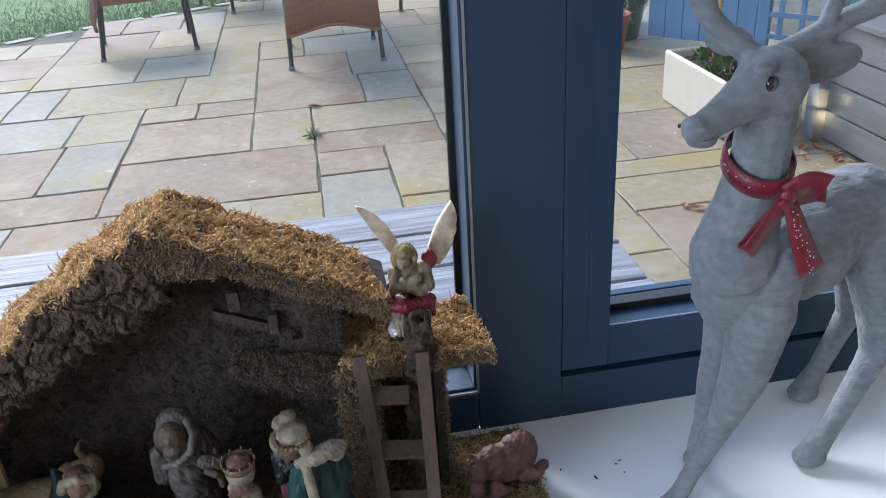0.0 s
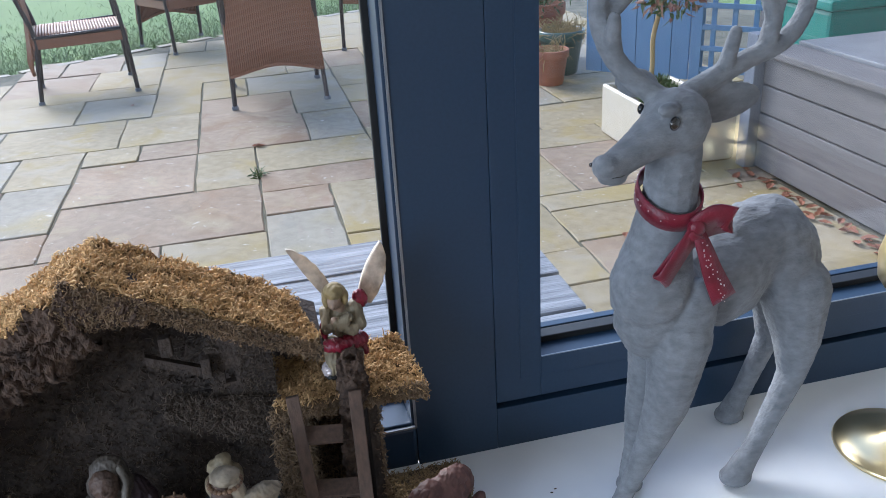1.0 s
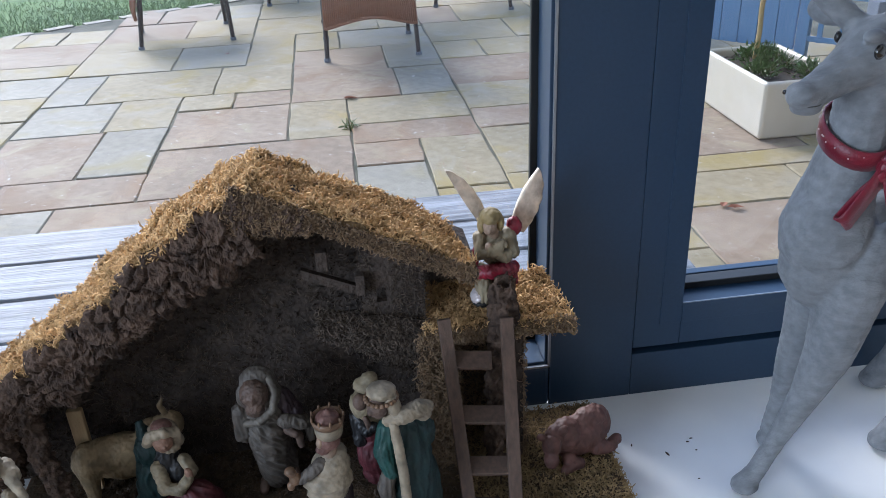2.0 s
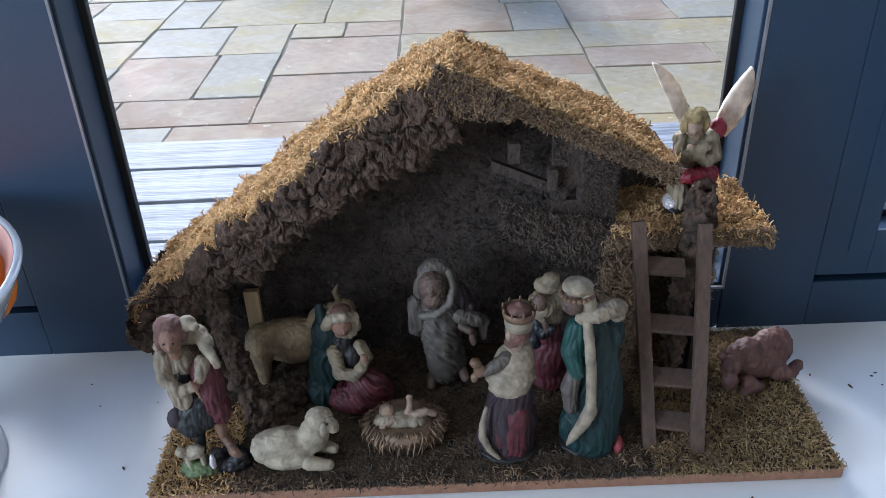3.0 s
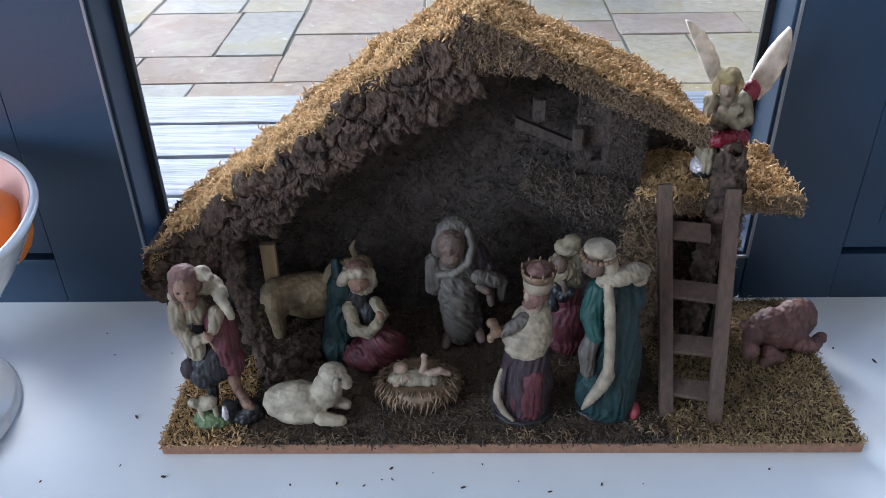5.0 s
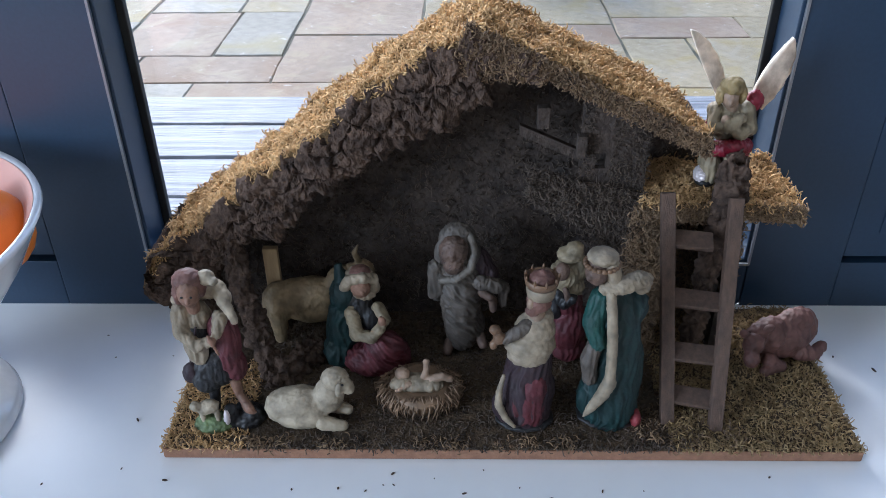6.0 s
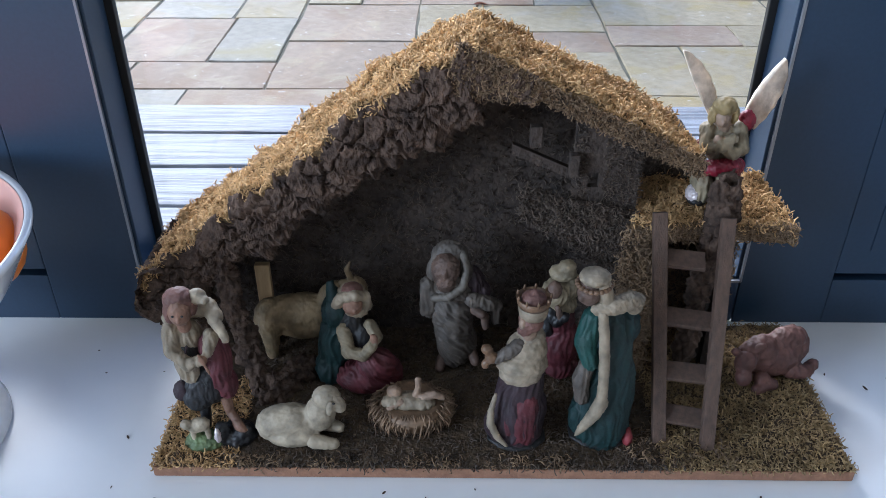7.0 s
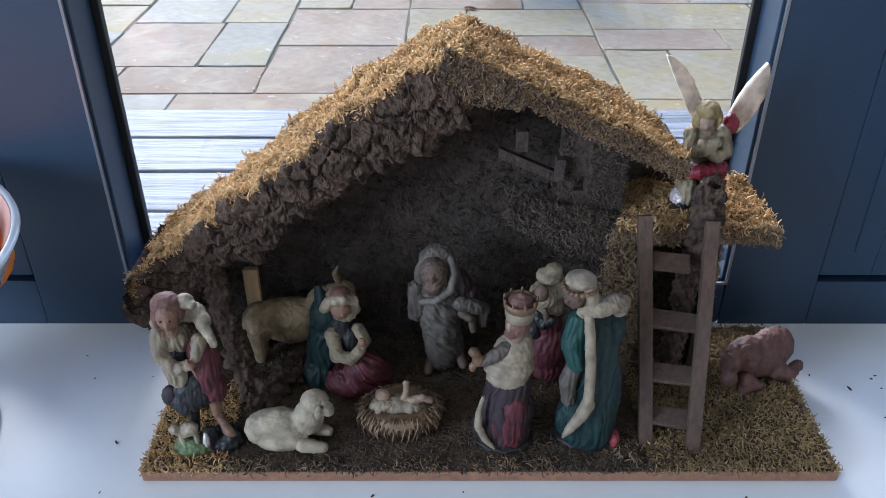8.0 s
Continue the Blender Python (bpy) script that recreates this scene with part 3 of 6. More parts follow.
# frosted lawn: blades near the patio's edge
rngn = np.random.default_rng(3)
gx = rngn.uniform(-4.2, 2.6, 16000)
gy = np.array([lawn_y(x) for x in gx]) + 0.06 + rngn.exponential(0.9, 16000)
bl = np.stack([gx, gy, np.full_like(gx, G - 0.03), np.zeros_like(gx), np.zeros_like(gx), np.ones_like(gx)], 1)
tagged(strands("grass", bl, 0.045, 0.0022, BLADE, None, 4, 1.6, curl=0.5), "short damp green grass with a touch of frost", "grass", kind="stuff")
# edging stones of the lawn
for k in range(26):
    x = -3.6 + 0.24 * k
    bm = boxed(-0.1, 0.1, -0.045, 0.045, -0.04, 0.001 + rng.uniform(-0.004, 0.004), 0.006)
    ob = part("edging_stone", bm, STONE_GREY, patio)
    ob.matrix_basis = pose(x, lawn_y(x) + 0.02, G, 0, 0, math.degrees(math.atan2(lawn_y(x + 0.1) - lawn_y(x - 0.1), 0.2)) + rng.uniform(-6, 6))

# raised timber deck under the window
deck = tagged(empty("timber_deck"), "raised deck of wet weathered grey boards below the window", "deck")
DZ, DX1, DY1, PITCH = -0.225, 0.655, 1.035, 0.1465
for k in range(6):
    y1 = DY1 - k * PITCH
    part("deck_board", boxed(-2.3, DX1 + rng.uniform(-0.003, 0.003), y1 - PITCH + 0.011, y1, DZ - 0.03, DZ + rng.uniform(-0.001, 0.001), 0.004), DECK, deck)
for x in (-2.2, -1.2, -0.2, 0.56):
    part("joist", boxed(x, x + 0.05, 0.47, DY1 - 0.03, DZ - 0.14, DZ - 0.031), DECK_DARK, deck)
    part("post", boxed(x - 0.01, x + 0.07, DY1 - 0.18, DY1 - 0.10, G, DZ - 0.141), DECK_DARK, deck)
    part("post", boxed(x - 0.01, x + 0.07, 0.50, 0.58, G, DZ - 0.141), DECK_DARK, deck)

# ---- garden things on the right ----
PXL = 2.13
bed = tagged(empty("raised_planter"), "long raised planter of greyed horizontal boards", "planter")
hb = (0.47 - 0.0) / 4
for k in range(4):
    z0 = G + 0.006 + k * hb
    part("board", boxed(PXL, PXL + 0.035, 0.5, 2.28, z0 + 0.003, z0 + hb - 0.004, 0.004), BOARD_GREY, bed)
    part("end_board", boxed(PXL + 0.036, PXL + 0.75, 2.245, 2.28, z0 + 0.003, z0 + hb - 0.004, 0.004), BOARD_GREY, bed)
part("post", boxed(PXL - 0.045, PXL + 0.03, 2.281, 2.35, G, -0.16, 0.004), POST_BLUE, bed, "blue-grey painted post")
part("post", boxed(PXL - 0.05, PXL - 0.001, 1.30, 1.37, G, -0.26, 0.004), POST_BLUE, bed)
part("cap_board", boxed(PXL - 0.02, PXL + 0.14, 0.5, 2.29, -0.243, -0.215, 0.006), BOARD_GREY, bed)
part("top_slab", boxed(PXL + 0.142, PXL + 0.78, 0.5, 2.28, -0.24, -0.20, 0.006), SLATE, bed, "pale slate top with frost")
part("inner_lining", boxed(PXL + 0.05, PXL + 0.74, 0.55, 2.2, G, -0.26), SOIL, bed)
for k in range(2):
    bm = bmesh.new()
    tube(bm, curve_pts([(PXL - 0.022, 1.55 - 0.045 * k, -0.235), (PXL - 0.036, 1.55 - 0.045 * k, -0.26), (PXL - 0.03, 1.55 - 0.045 * k, -0.285), (PXL - 0.015, 1.55 - 0.045 * k, -0.275)]), 0.006, 8)
    part("hook", bm, IRON, bed, "small rusty hook", True)

bucket = tagged(empty("enamel_bucket", 2.44, 1.80, -0.20), "small white enamel bucket with side handles", "bucket")
bm = lathe(bmesh.new(), [(0.0, 0.0), (0.092, 0.0), (0.097, 0.005), (0.118, 0.125), (0.126, 0.128), (0.126, 0.134), (0.116, 0.134), (0.112, 0.12), (0.094, 0.01), (0.0, 0.008)], n=40)
part("body", bm, ENAMEL, bucket, smooth=True)
bm = lathe(bmesh.new(), [(0.0, 0.09), (0.104, 0.09), (0.104, 0.095), (0.0, 0.10)], n=24)
part("soil", bm, SOIL, bucket)
for sgn in (-1, 1):
    bm = tube(bmesh.new(), curve_pts([(0.118 * sgn, -0.035, 0.122), (0.155 * sgn, -0.025, 0.138), (0.16 * sgn, 0.0, 0.142), (0.155 * sgn, 0.025, 0.138), (0.118 * sgn, 0.035, 0.122)]), 0.006, 8)
    part("handle", bm, ENAMEL, bucket, smooth=True)
bucket.rotation_euler = (0, 0, 0.9)

sink = tagged(empty("belfast_sink"), "old cream ceramic sink planted with greenery", "planter")
SX0, SX1, SY0, SY1, ST = 1.745, 2.11, 2.40, 2.99, -0.475
bm = bmesh.new()
box(bm, SX0, SX1, SY0, SY1, G + 0.002, ST, 0.0)
top = [f for f in bm.faces if f.normal.z > 0.9]
bmesh.ops.inset_region(bm, faces=top, thickness=0.036)
top = [f for f in bm.faces if f.normal.z > 0.9 and f.calc_area() > 0.1]
r = bmesh.ops.extrude_face_region(bm, geom=top)
bmesh.ops.translate(bm, vec=(0, 0, -0.06), verts=[v for v in r["geom"] if isinstance(v, bmesh.types.BMVert)])
bmesh.ops.delete(bm, geom=top, context="FACES")
bmesh.ops.recalc_face_normals(bm, faces=bm.faces)
bmesh.ops.bevel(bm, geom=[e for e in bm.edges if e.is_manifold and e.calc_face_angle(0) > 0.5], offset=0.014, segments=4, affect="EDGES", profile=0.5)
part("basin", bm, CERAMIC, sink, smooth=False)
bm = bmesh.new()
nx = 14
sv = [[bm.verts.new((SX0 + 0.035 + (SX1 - SX0 - 0.07) * i / nx, SY0 + 0.035 + (SY1 - SY0 - 0.07) * j / nx, ST - 0.035 + 0.02 * noise.noise((i * 0.6, j * 0.6, 3)))) for i in range(nx + 1)] for j in range(nx + 1)]
for j in range(nx):
    for i in range(nx):
        bm.faces.new((sv[j][i], sv[j][i + 1], sv[j + 1][i + 1], sv[j + 1][i]))
part("soil", bm, SOIL, sink, smooth=True)


def leaves(name, centre, radii, count, size, material, parent, seed, hollow=0.5, up=0.3):
    """A cloud of small folded leaves."""
    rg = np.random.default_rng(seed)
    verts, faces = [], []
    for _ in range(count):
        d = rg.normal(size=3)
        d /= np.linalg.norm(d)
        rr = rg.uniform(hollow, 1.0) * (1 + 0.25 * noise.noise(Vector(d) * 2.2))
        c = Vector(centre) + Vector((d[0] * radii[0], d[1] * radii[1], d[2] * radii[2])) * rr
        ax = (Vector(d) + Vector(rg.normal(size=3)) * 0.6 + Vector((0, 0, up))).normalized()
        sd = ax.cross(Vector(rg.normal(size=3))).normalized()
        nr = ax.cross(sd)
        ln, w = size * rg.uniform(0.6, 1.3), size * rg.uniform(0.28, 0.42)
        k = len(verts)
        verts += [c, c + ax * ln * 0.45 + sd * w * 0.5 + nr * w * 0.2, c + ax * ln, c + ax * ln * 0.45 - sd * w * 0.5 + nr * w * 0.2, c + ax * ln * 0.45]
        faces += [(k, k + 1, k + 4), (k + 1, k + 2, k + 4), (k + 2, k + 3, k + 4), (k + 3, k, k + 4)]
    return raw(name, [tuple(v) for v in verts], faces, material, parent)


plants = tagged(empty("alpine_plants"), "low green alpine plants growing in the sink", "plant")
for k, (x, y, rx, h) in enumerate(((1.84, 2.62, 0.07, 0.045), (1.97, 2.72, 0.09, 0.05), (1.90, 2.84, 0.08, 0.06), (2.02, 2.56, 0.06, 0.05), (1.99, 2.90, 0.06, 0.05))):
    leaves("clump", (x, y, ST - 0.022), (rx, rx, h), 260, 0.03, LEAF, plants, 20 + k, 0.3, 0.8)

tree = tagged(empty("small_standard_tree", 1.93, 2.86, ST - 0.03), "little standard tree with pink-tinged leaves rising from the sink", "tree")
bm = tube(bmesh.new(), curve_pts([(0, 0, 0), (0.012, 0.01, 0.12), (0.004, 0.0, 0.25), (0.03, 0.0, 0.37), (0.05, 0.0, 0.5)]), 0.011, 10)
for a in range(7):
    an = a * 0.9
    tube(bm, curve_pts([(0.04, 0, 0.40), (0.05 + 0.05 * math.cos(an), 0.05 * math.sin(an), 0.46), (0.06 + 0.12 * math.cos(an), 0.12 * math.sin(an), 0.52 + 0.02 * a)]), 0.004, 6)
part("trunk", bm, STRAW, tree, smooth=True)
crown = leaves("crown", (0.09, 0, 0.52), (0.19, 0.17, 0.17), 900, 0.055, LEAF, tree, 31, 0.25)
leaves("young_leaves", (0.07, -0.03, 0.50), (0.19, 0.17, 0.15), 190, 0.05, LEAF_PINK, tree, 32, 0.6)

fence = tagged(empty("blue_fence"), "blue painted board fence with a square trellis panel", "fence")
fa, fb = Vector((2.10, 4.02, G)), Vector((3.05, 2.92, G))
fd = (fb - fa).normalized()
fup = Vector((0, 0, 1))


def fence_bar(name, s0, s1, z0, z1, d0=0.0, d1=0.02, mt=BLUE, bev=0.003):
    m = Matrix((fd, fd.cross(fup) * -1, fup)).transposed().to_4x4()
    m.translation = fa
    return part(name, boxed(s0, s1, d0, d1, z0, z1, bev, m), mt, fence)


for k in range(6):
    fence_bar("board", 0.105 * k + 0.002, 0.105 * (k + 1) - 0.002, 0.05, 1.35)
fence_bar("post", 0.64, 0.70, 0.0, 1.4, -0.015, 0.035)
fence_bar("post", 1.38, 1.44, 0.0, 1.4, -0.015, 0.035)
for k in range(6):
    fence_bar("lath", 0.70 + 0.112 * (k + 0.5) - 0.014, 0.70 + 0.112 * (k + 0.5) + 0.014, 0.1, 1.35, 0.002, 0.012)
for k in range(11):
    fence_bar("cross_lath", 0.70, 1.38, 0.12 + 0.115 * k - 0.014, 0.12 + 0.115 * k + 0.014, -0.012, 0.0)
slab("dark_cladding", 3.25, 3.4, 0.46, 4.0, G, 1.6, SLATEWALL, "dark grey clad garden wall", "wall")

chest = tagged(empty("plastic_tub"), "teal plastic garden tub with a ribbed lid", "tub")
part("body", boxed(2.62, 3.0, 2.55, 3.0, G, -0.16, 0.02), TEAL, chest)
part("lid", boxed(2.60, 3.02, 2.53, 3.02, -0.158, -0.11, 0.012), TEAL, chest)
for k in range(3):
    part("rib", boxed(2.605, 2.612, 2.58, 2.97, -0.30 - 0.05 * k, -0.28 - 0.05 * k, 0.003), TEAL, chest)


def pot(name, x, y, r, h, material, label):
    p = tagged(empty(name, x, y, G), label, "plant pot", "pots by the fence")
    bm = lathe(bmesh.new(), [(0, 0), (0.68 * r, 0), (0.72 * r, 0.01), (0.93 * r, 0.76 * h), (r, 0.78 * h), (1.03 * r, 0.80 * h), (1.04 * r, 0.98 * h), (1.0 * r, h), (0.92 * r, h), (0.88 * r, 0.86 * h), (0, 0.86 * h)], n=36)
    part("body", bm, material, p, smooth=True)
    part("soil", lathe(bmesh.new(), [(0, 0.868 * h), (0.85 * r, 0.868 * h), (0.85 * r, 0.88 * h), (0, 0.90 * h)], n=20), SOIL, p)
    return p


pot("terracotta_pot", 1.86, 3.98, 0.105, 0.21, TERRA, "weathered terracotta pot on the patio")
pot("green_pot", 2.02, 4.22, 0.14, 0.27, GREENPOT, "dark green glazed pot with dry plants")
pot("terracotta_pot", 1.84, 4.45, 0.13, 0.27, TERRA, "terracotta pot holding straw-coloured stalks")
pot("terracotta_pot", 2.08, 4.72, 0.15, 0.36, TERRA, "tall terracotta pot with a green shrub")
rgs = np.random.default_rng(9)
for k, (x, y, z, r, n, mt, nm, lb) in enumerate(((1.86, 3.98, G + 0.18, 0.07, 90, STRAW, "dry_plant", "dead stalks in a terracotta pot"), (2.02, 4.22, G + 0.24, 0.12, 350, STRAW, "dry_plant", "straw-coloured dead plant in a green pot"), (1.84, 4.45, G + 0.23, 0.12, 320, STRAW, "dry_plant", "straw-coloured dead plant in a terracotta pot"))):
    ang, rad = rgs.uniform(0, 6.28, n), r * np.sqrt(rgs.uniform(0, 1, n))
    sp = np.stack([x + rad * np.cos(ang), y + rad * np.sin(ang), np.full(n, z), 0.5 * np.cos(ang), 0.5 * np.sin(ang), np.ones(n)], 1)
    tagged(strands(nm, sp, 0.11, 0.002, mt, None, 40 + k, 1.5), lb, "plant")
shrub = tagged(empty("potted_shrub"), "bushy green shrub in a tall pot", "shrub")
leaves("foliage", (2.08, 4.72, G + 0.52), (0.26, 0.24, 0.24), 900, 0.05, LEAF, shrub, 51, 0.3)

# fallen leaves along the planter and on the slabs
rl = random.Random(12)
spots = [(PXL - 0.04 - abs(rl.gauss(0, 0.035)), rl.uniform(1.2, 2.3)) for _ in range(46)] + [(1.33, 1.83), (1.36, 1.80), (0.12, 3.45), (0.10, 3.46), (1.22, 2.5), (-0.6, 4.6), (2.0, 2.2), (1.95, 2.1)]
for k, (x, y) in enumerate(spots):
    bm = bmesh.new()
    s = rl.uniform(0.016, 0.032)
    vs = [bm.verts.new((s * a, s * b, s * c)) for a, b, c in ((-1, 0, 0.1), (-0.4, 0.5, 0.35), (0.4, 0.45, 0.3), (1, 0, 0.25), (0.4, -0.45, 0.35), (-0.4, -0.5, 0.2), (0, 0, 0.05))]
    for i in range(6):
        bm.faces.new((vs[i], vs[(i + 1) % 6], vs[6]))
    lf = tagged(part("fallen_leaf", bm, DEADLEAF), "curled reddish-brown leaf lying on the patio", "leaf", "fallen leaves")
    lf.matrix_basis = pose(x, y, G + 0.004, rl.uniform(-12, 12), rl.uniform(-12, 12), rl.uniform(0, 360))
n = 60
sp = np.stack([0.09 + rgs.normal(0, 0.012, n), 3.02 + rgs.normal(0, 0.03, n), np.full(n, G - 0.008), rgs.normal(0, 0.4, n), rgs.normal(0, 0.4, n), np.ones(n)], 1)
tagged(strands("weed", sp, 0.05, 0.0025, LEAF, None, 61, 0.9), "small green weed in a joint of the patio", "weed")


# ---- garden chairs and table ----
def garden_chair():
    """Facing +y, feet on z 0."""
    c = empty("garden_chair")
    w, d = 0.27, 0.29
    for sx in (-1, 1):
        bm = tube(bmesh.new(), curve_pts([(sx * w, -d, 0), (sx * w * 0.97, -d + 0.03, 0.22), (sx * w * 0.95, -d + 0.05, 0.42), (sx * w * 0.93, -d - 0.02, 0.72), (sx * w * 0.9, -d - 0.07, 0.98)]), 0.014, 10)
        part("rear_leg", bm, IRON, c, smooth=True)
        bm = tube(bmesh.new(), curve_pts([(sx * w, d, 0), (sx * w, d - 0.01, 0.3), (sx * w * 1.03, d - 0.03, 0.56), (sx * w * 1.05, d - 0.05, 0.64)]), 0.014, 10)
        part("front_leg", bm, IRON, c, smooth=True)
        arm = curve_pts([(sx * w * 0.94, -d + 0.0, 0.66), (sx * w * 1.03, -0.1, 0.645), (sx * w * 1.06, 0.12, 0.655), (sx * w * 1.06, d + 0.0, 0.66), (sx * w * 1.06, d + 0.055, 0.635), (sx * w * 1.06, d + 0.045, 0.60), (sx * w * 1.06, d + 0.01, 0.605), (sx * w * 1.06, d + 0.015, 0.63)])
        part("armrest", tube(bmesh.new(), arm, 0.012, 8), IRON, c, smooth=True)
        part("side_rail", tube(bmesh.new(), [(sx * w * 0.96, -d + 0.04, 0.40), (sx * w, d - 0.02, 0.41)], 0.012, 8), IRON, c, smooth=True)
        for y in (-d, d):
            part("foot", lathe(bmesh.new(), [(0, 0), (0.019, 0), (0.019, 0.02), (0.0, 0.022)], sx * w, y, 12), POST_BLUE, c)
    # woven seat: an arched slatted pad
    bm = bmesh.new()
    for k in range(30):
        y = -d + 0.05 + (2 * d - 0.06) * k / 29
        tube(bm, [(-w * 0.94, y, 0.405), (-w * 0.5, y, 0.415 - 0.01 * math.sin(k / 29 * 3.14)), (w * 0.5, y, 0.415 - 0.01 * math.sin(k / 29 * 3.14)), (w * 0.94, y, 0.405)], 0.0098, 6)
    part("woven_seat", bm, WICKER, c, smooth=True)
    bm = bmesh.new()
    for sy in (-d + 0.035, d - 0.005):
        beam(bm, (-w * 0.96, sy, 0.37), (w * 0.96, sy, 0.37), 0.02, 0.07, (0, 0, 1), 0.004)
    for sx in (-1, 1):
        beam(bm, (sx * w * 0.96, -d + 0.03, 0.37), (sx * w * 0.96, d, 0.37), 0.02, 0.07, (0, 0, 1), 0.004)
    part("woven_apron", bm, WICKER, c)
    # woven back: upright strands between curved edges, lower edge arched
    bm = bmesh.new()
    ns = 46
    for k in range(ns):
        u = -1 + 2 * k / (ns - 1)
        z0, z1 = 0.185 + 0.055 * (1 - u * u), 1.0 + 0.05 * (1 - u * u)
        pts = []
        for t in np.linspace(0, 1, 7):
            z = z0 + (z1 - z0) * t
            pts.append((u * w * (0.99 - 0.08 * t), -d - 0.005 + 0.045 * math.sin(min(1, t * 1.6) * 2.0) - 0.10 * max(0, t - 0.35) - 0.02 * (1 - u * u), z))
        tube(bm, pts, 0.0064, 6)
    part("woven_back", bm, WICKER, c, smooth=True)
    bm = tube(bmesh.new(), curve_pts([(-w * 0.98, -d, 0.19), (0, -d - 0.02, 0.243), (w * 0.98, -d, 0.19)]), 0.012, 8)
    part("back_edge", bm, WICKER, c, smooth=True)
    return c


chair = tagged(garden_chair(), "woven brown garden armchair with scrolled iron arms", "chair", "chairs round the garden table")
chair.matrix_basis = pose(0.278, 4.53, G, 0, 0, 0)
copy_thing(chair, pose(-0.93, 5.22, G, 0, 0, -80))
copy_thing(chair, pose(-0.32, 6.50, G, 0, 0, -150))
copy_thing(chair, pose(1.22, 5.72, G, 0, 0, 62))
table = tagged(empty("garden_table", 0.28, 5.62, G), "round garden table on bowed iron legs", "table")
part("tabletop", lathe(bmesh.new(), [(0, 0.70), (0.52, 0.70), (0.535, 0.71), (0.53, 0.725), (0, 0.728)], n=48), IRON, table, smooth=False)
for a in range(4):
    an = a * math.pi / 2 + 0.78
    bm = tube(bmesh.new(), curve_pts([(0.40 * math.cos(an), 0.40 * math.sin(an), 0.0), (0.28 * math.cos(an), 0.28 * math.sin(an), 0.3), (0.33 * math.cos(an), 0.33 * math.sin(an), 0.70)]), 0.016, 10)
    part("leg", bm, IRON, table, smooth=True)

# ---- the model stable ----
stable = tagged(empty("model_stable"), "rustic crib stable of cork bark and dried moss", "nativity stable")
FY, BY = -0.090, -0.012               # front and back of the roof
part("base_board", boxed(-0.251, 0.252, -0.187, -0.020, 0.0005, 0.010, 0.0015), CHIPBOARD, stable, "brown chipboard base")
LEFT = curve_pts([(-0.020, 0, 0.286), (-0.072, 0, 0.258), (-0.125, 0, 0.220), (-0.190, 0, 0.170), (-0.244, 0, 0.126), (-0.268, 0, 0.102), (-0.280, 0, 0.078)], 5)


def clump(x, v, k):
    """Uneven tufts of the moss."""
    p = Vector((x, v * 0.078, k * 0.37))
    return 0.0050 * noise.noise(p * 52) + 0.0052 * noise.noise(p * 118) + 0.0020 * noise.noise(p * 260)


def left_roof(u, v):
    """Place and normal on the long slope; u from ridge to eave, v from front to back."""
    f = u * (len(LEFT) - 1)
    i = min(int(f), len(LEFT) - 2)
    p = LEFT[i].lerp(LEFT[i + 1], f - i)
    d = (LEFT[i + 1] - LEFT[i]).normalized()
    nrm = Vector((d.z, 0, -d.x))
    if nrm.z < 0:
        nrm = -nrm
    h = clump(p.x, v, 1)
    return (p.x + nrm.x * h, FY + (BY - FY) * v, p.z + nrm.z * h), tuple(nrm)


RA, RB = Vector((-0.022, 0, 0.286)), Vector((0.136, 0, 0.209))


def right_roof(u, v):
    p = RA.lerp(RB + Vector((-0.020, 0, 0.010)) * v, u)
    return (p.x, FY + (BY - FY) * v, p.z + clump(p.x, v, 5)), (0.44, 0, 0.90)


def shed_roof(u, v):
    return (0.094 + 0.121 * u - 0.010 * v * u, -0.085 + 0.070 * v, 0.155 - 0.006 * u + 0.007 * v + clump(u * 0.13, v, 9)), (0.05, 0, 1)


def sheet(fn, n, m, thick, name, material):
    bm = bmesh.new()
    tops = [[bm.verts.new(fn(i / n, j / m)[0]) for j in range(m + 1)] for i in range(n + 1)]
    lows = [[bm.verts.new(Vector(fn(i / n, j / m)[0]) - Vector(fn(i / n, j / m)[1]) * thick) for j in range(m + 1)] for i in range(n + 1)]
    for g in (tops, lows):
        for i in range(n):
            for j in range(m):
                bm.faces.new((g[i][j], g[i + 1][j], g[i + 1][j + 1], g[i][j + 1]))
    for i in range(n):
        for j in (0, m):
            bm.faces.new((tops[i][j], tops[i + 1][j], lows[i + 1][j], lows[i][j]))
    for j in range(m):
        for i in (0, n):
            bm.faces.new((tops[i][j], tops[i][j + 1], lows[i][j + 1], lows[i][j]))
    bmesh.ops.recalc_face_normals(bm, faces=bm.faces)
    return part(name, bm, material, stable, smooth=False)


def stuff(ob):
    ob["kind"] = "stuff"
    return ob


roof_l = sheet(left_roof, 110, 28, 0.011, "long_roof", MOSS_BED)
roof_r = sheet(right_roof, 60, 28, 0.010, "short_roof", MOSS_BED)
part("roof_board", beam(bmesh.new(), RA + Vector((0.004, -0.0535, -0.0085)), RB + Vector((0, -0.0535, -0.0085)), 0.078, 0.009, (0, 0, 1), 0.001), BARK_IN, stable)
roof_s = sheet(shed_roof, 46, 24, 0.011, "shed_roof", MOSS_BED)
rg = np.random.default_rng(11)
TH = 0.00050                           # half the thickness of a moss fibre
stuff(strands("roof_moss", spots_on(0, 0, 1, 26000, rg, lambda u, v: left_roof(0.86 * u, v)), 0.0064, TH, MOSS, roof_l, 1, 0.0, curl=2.0, heap=0.0030))
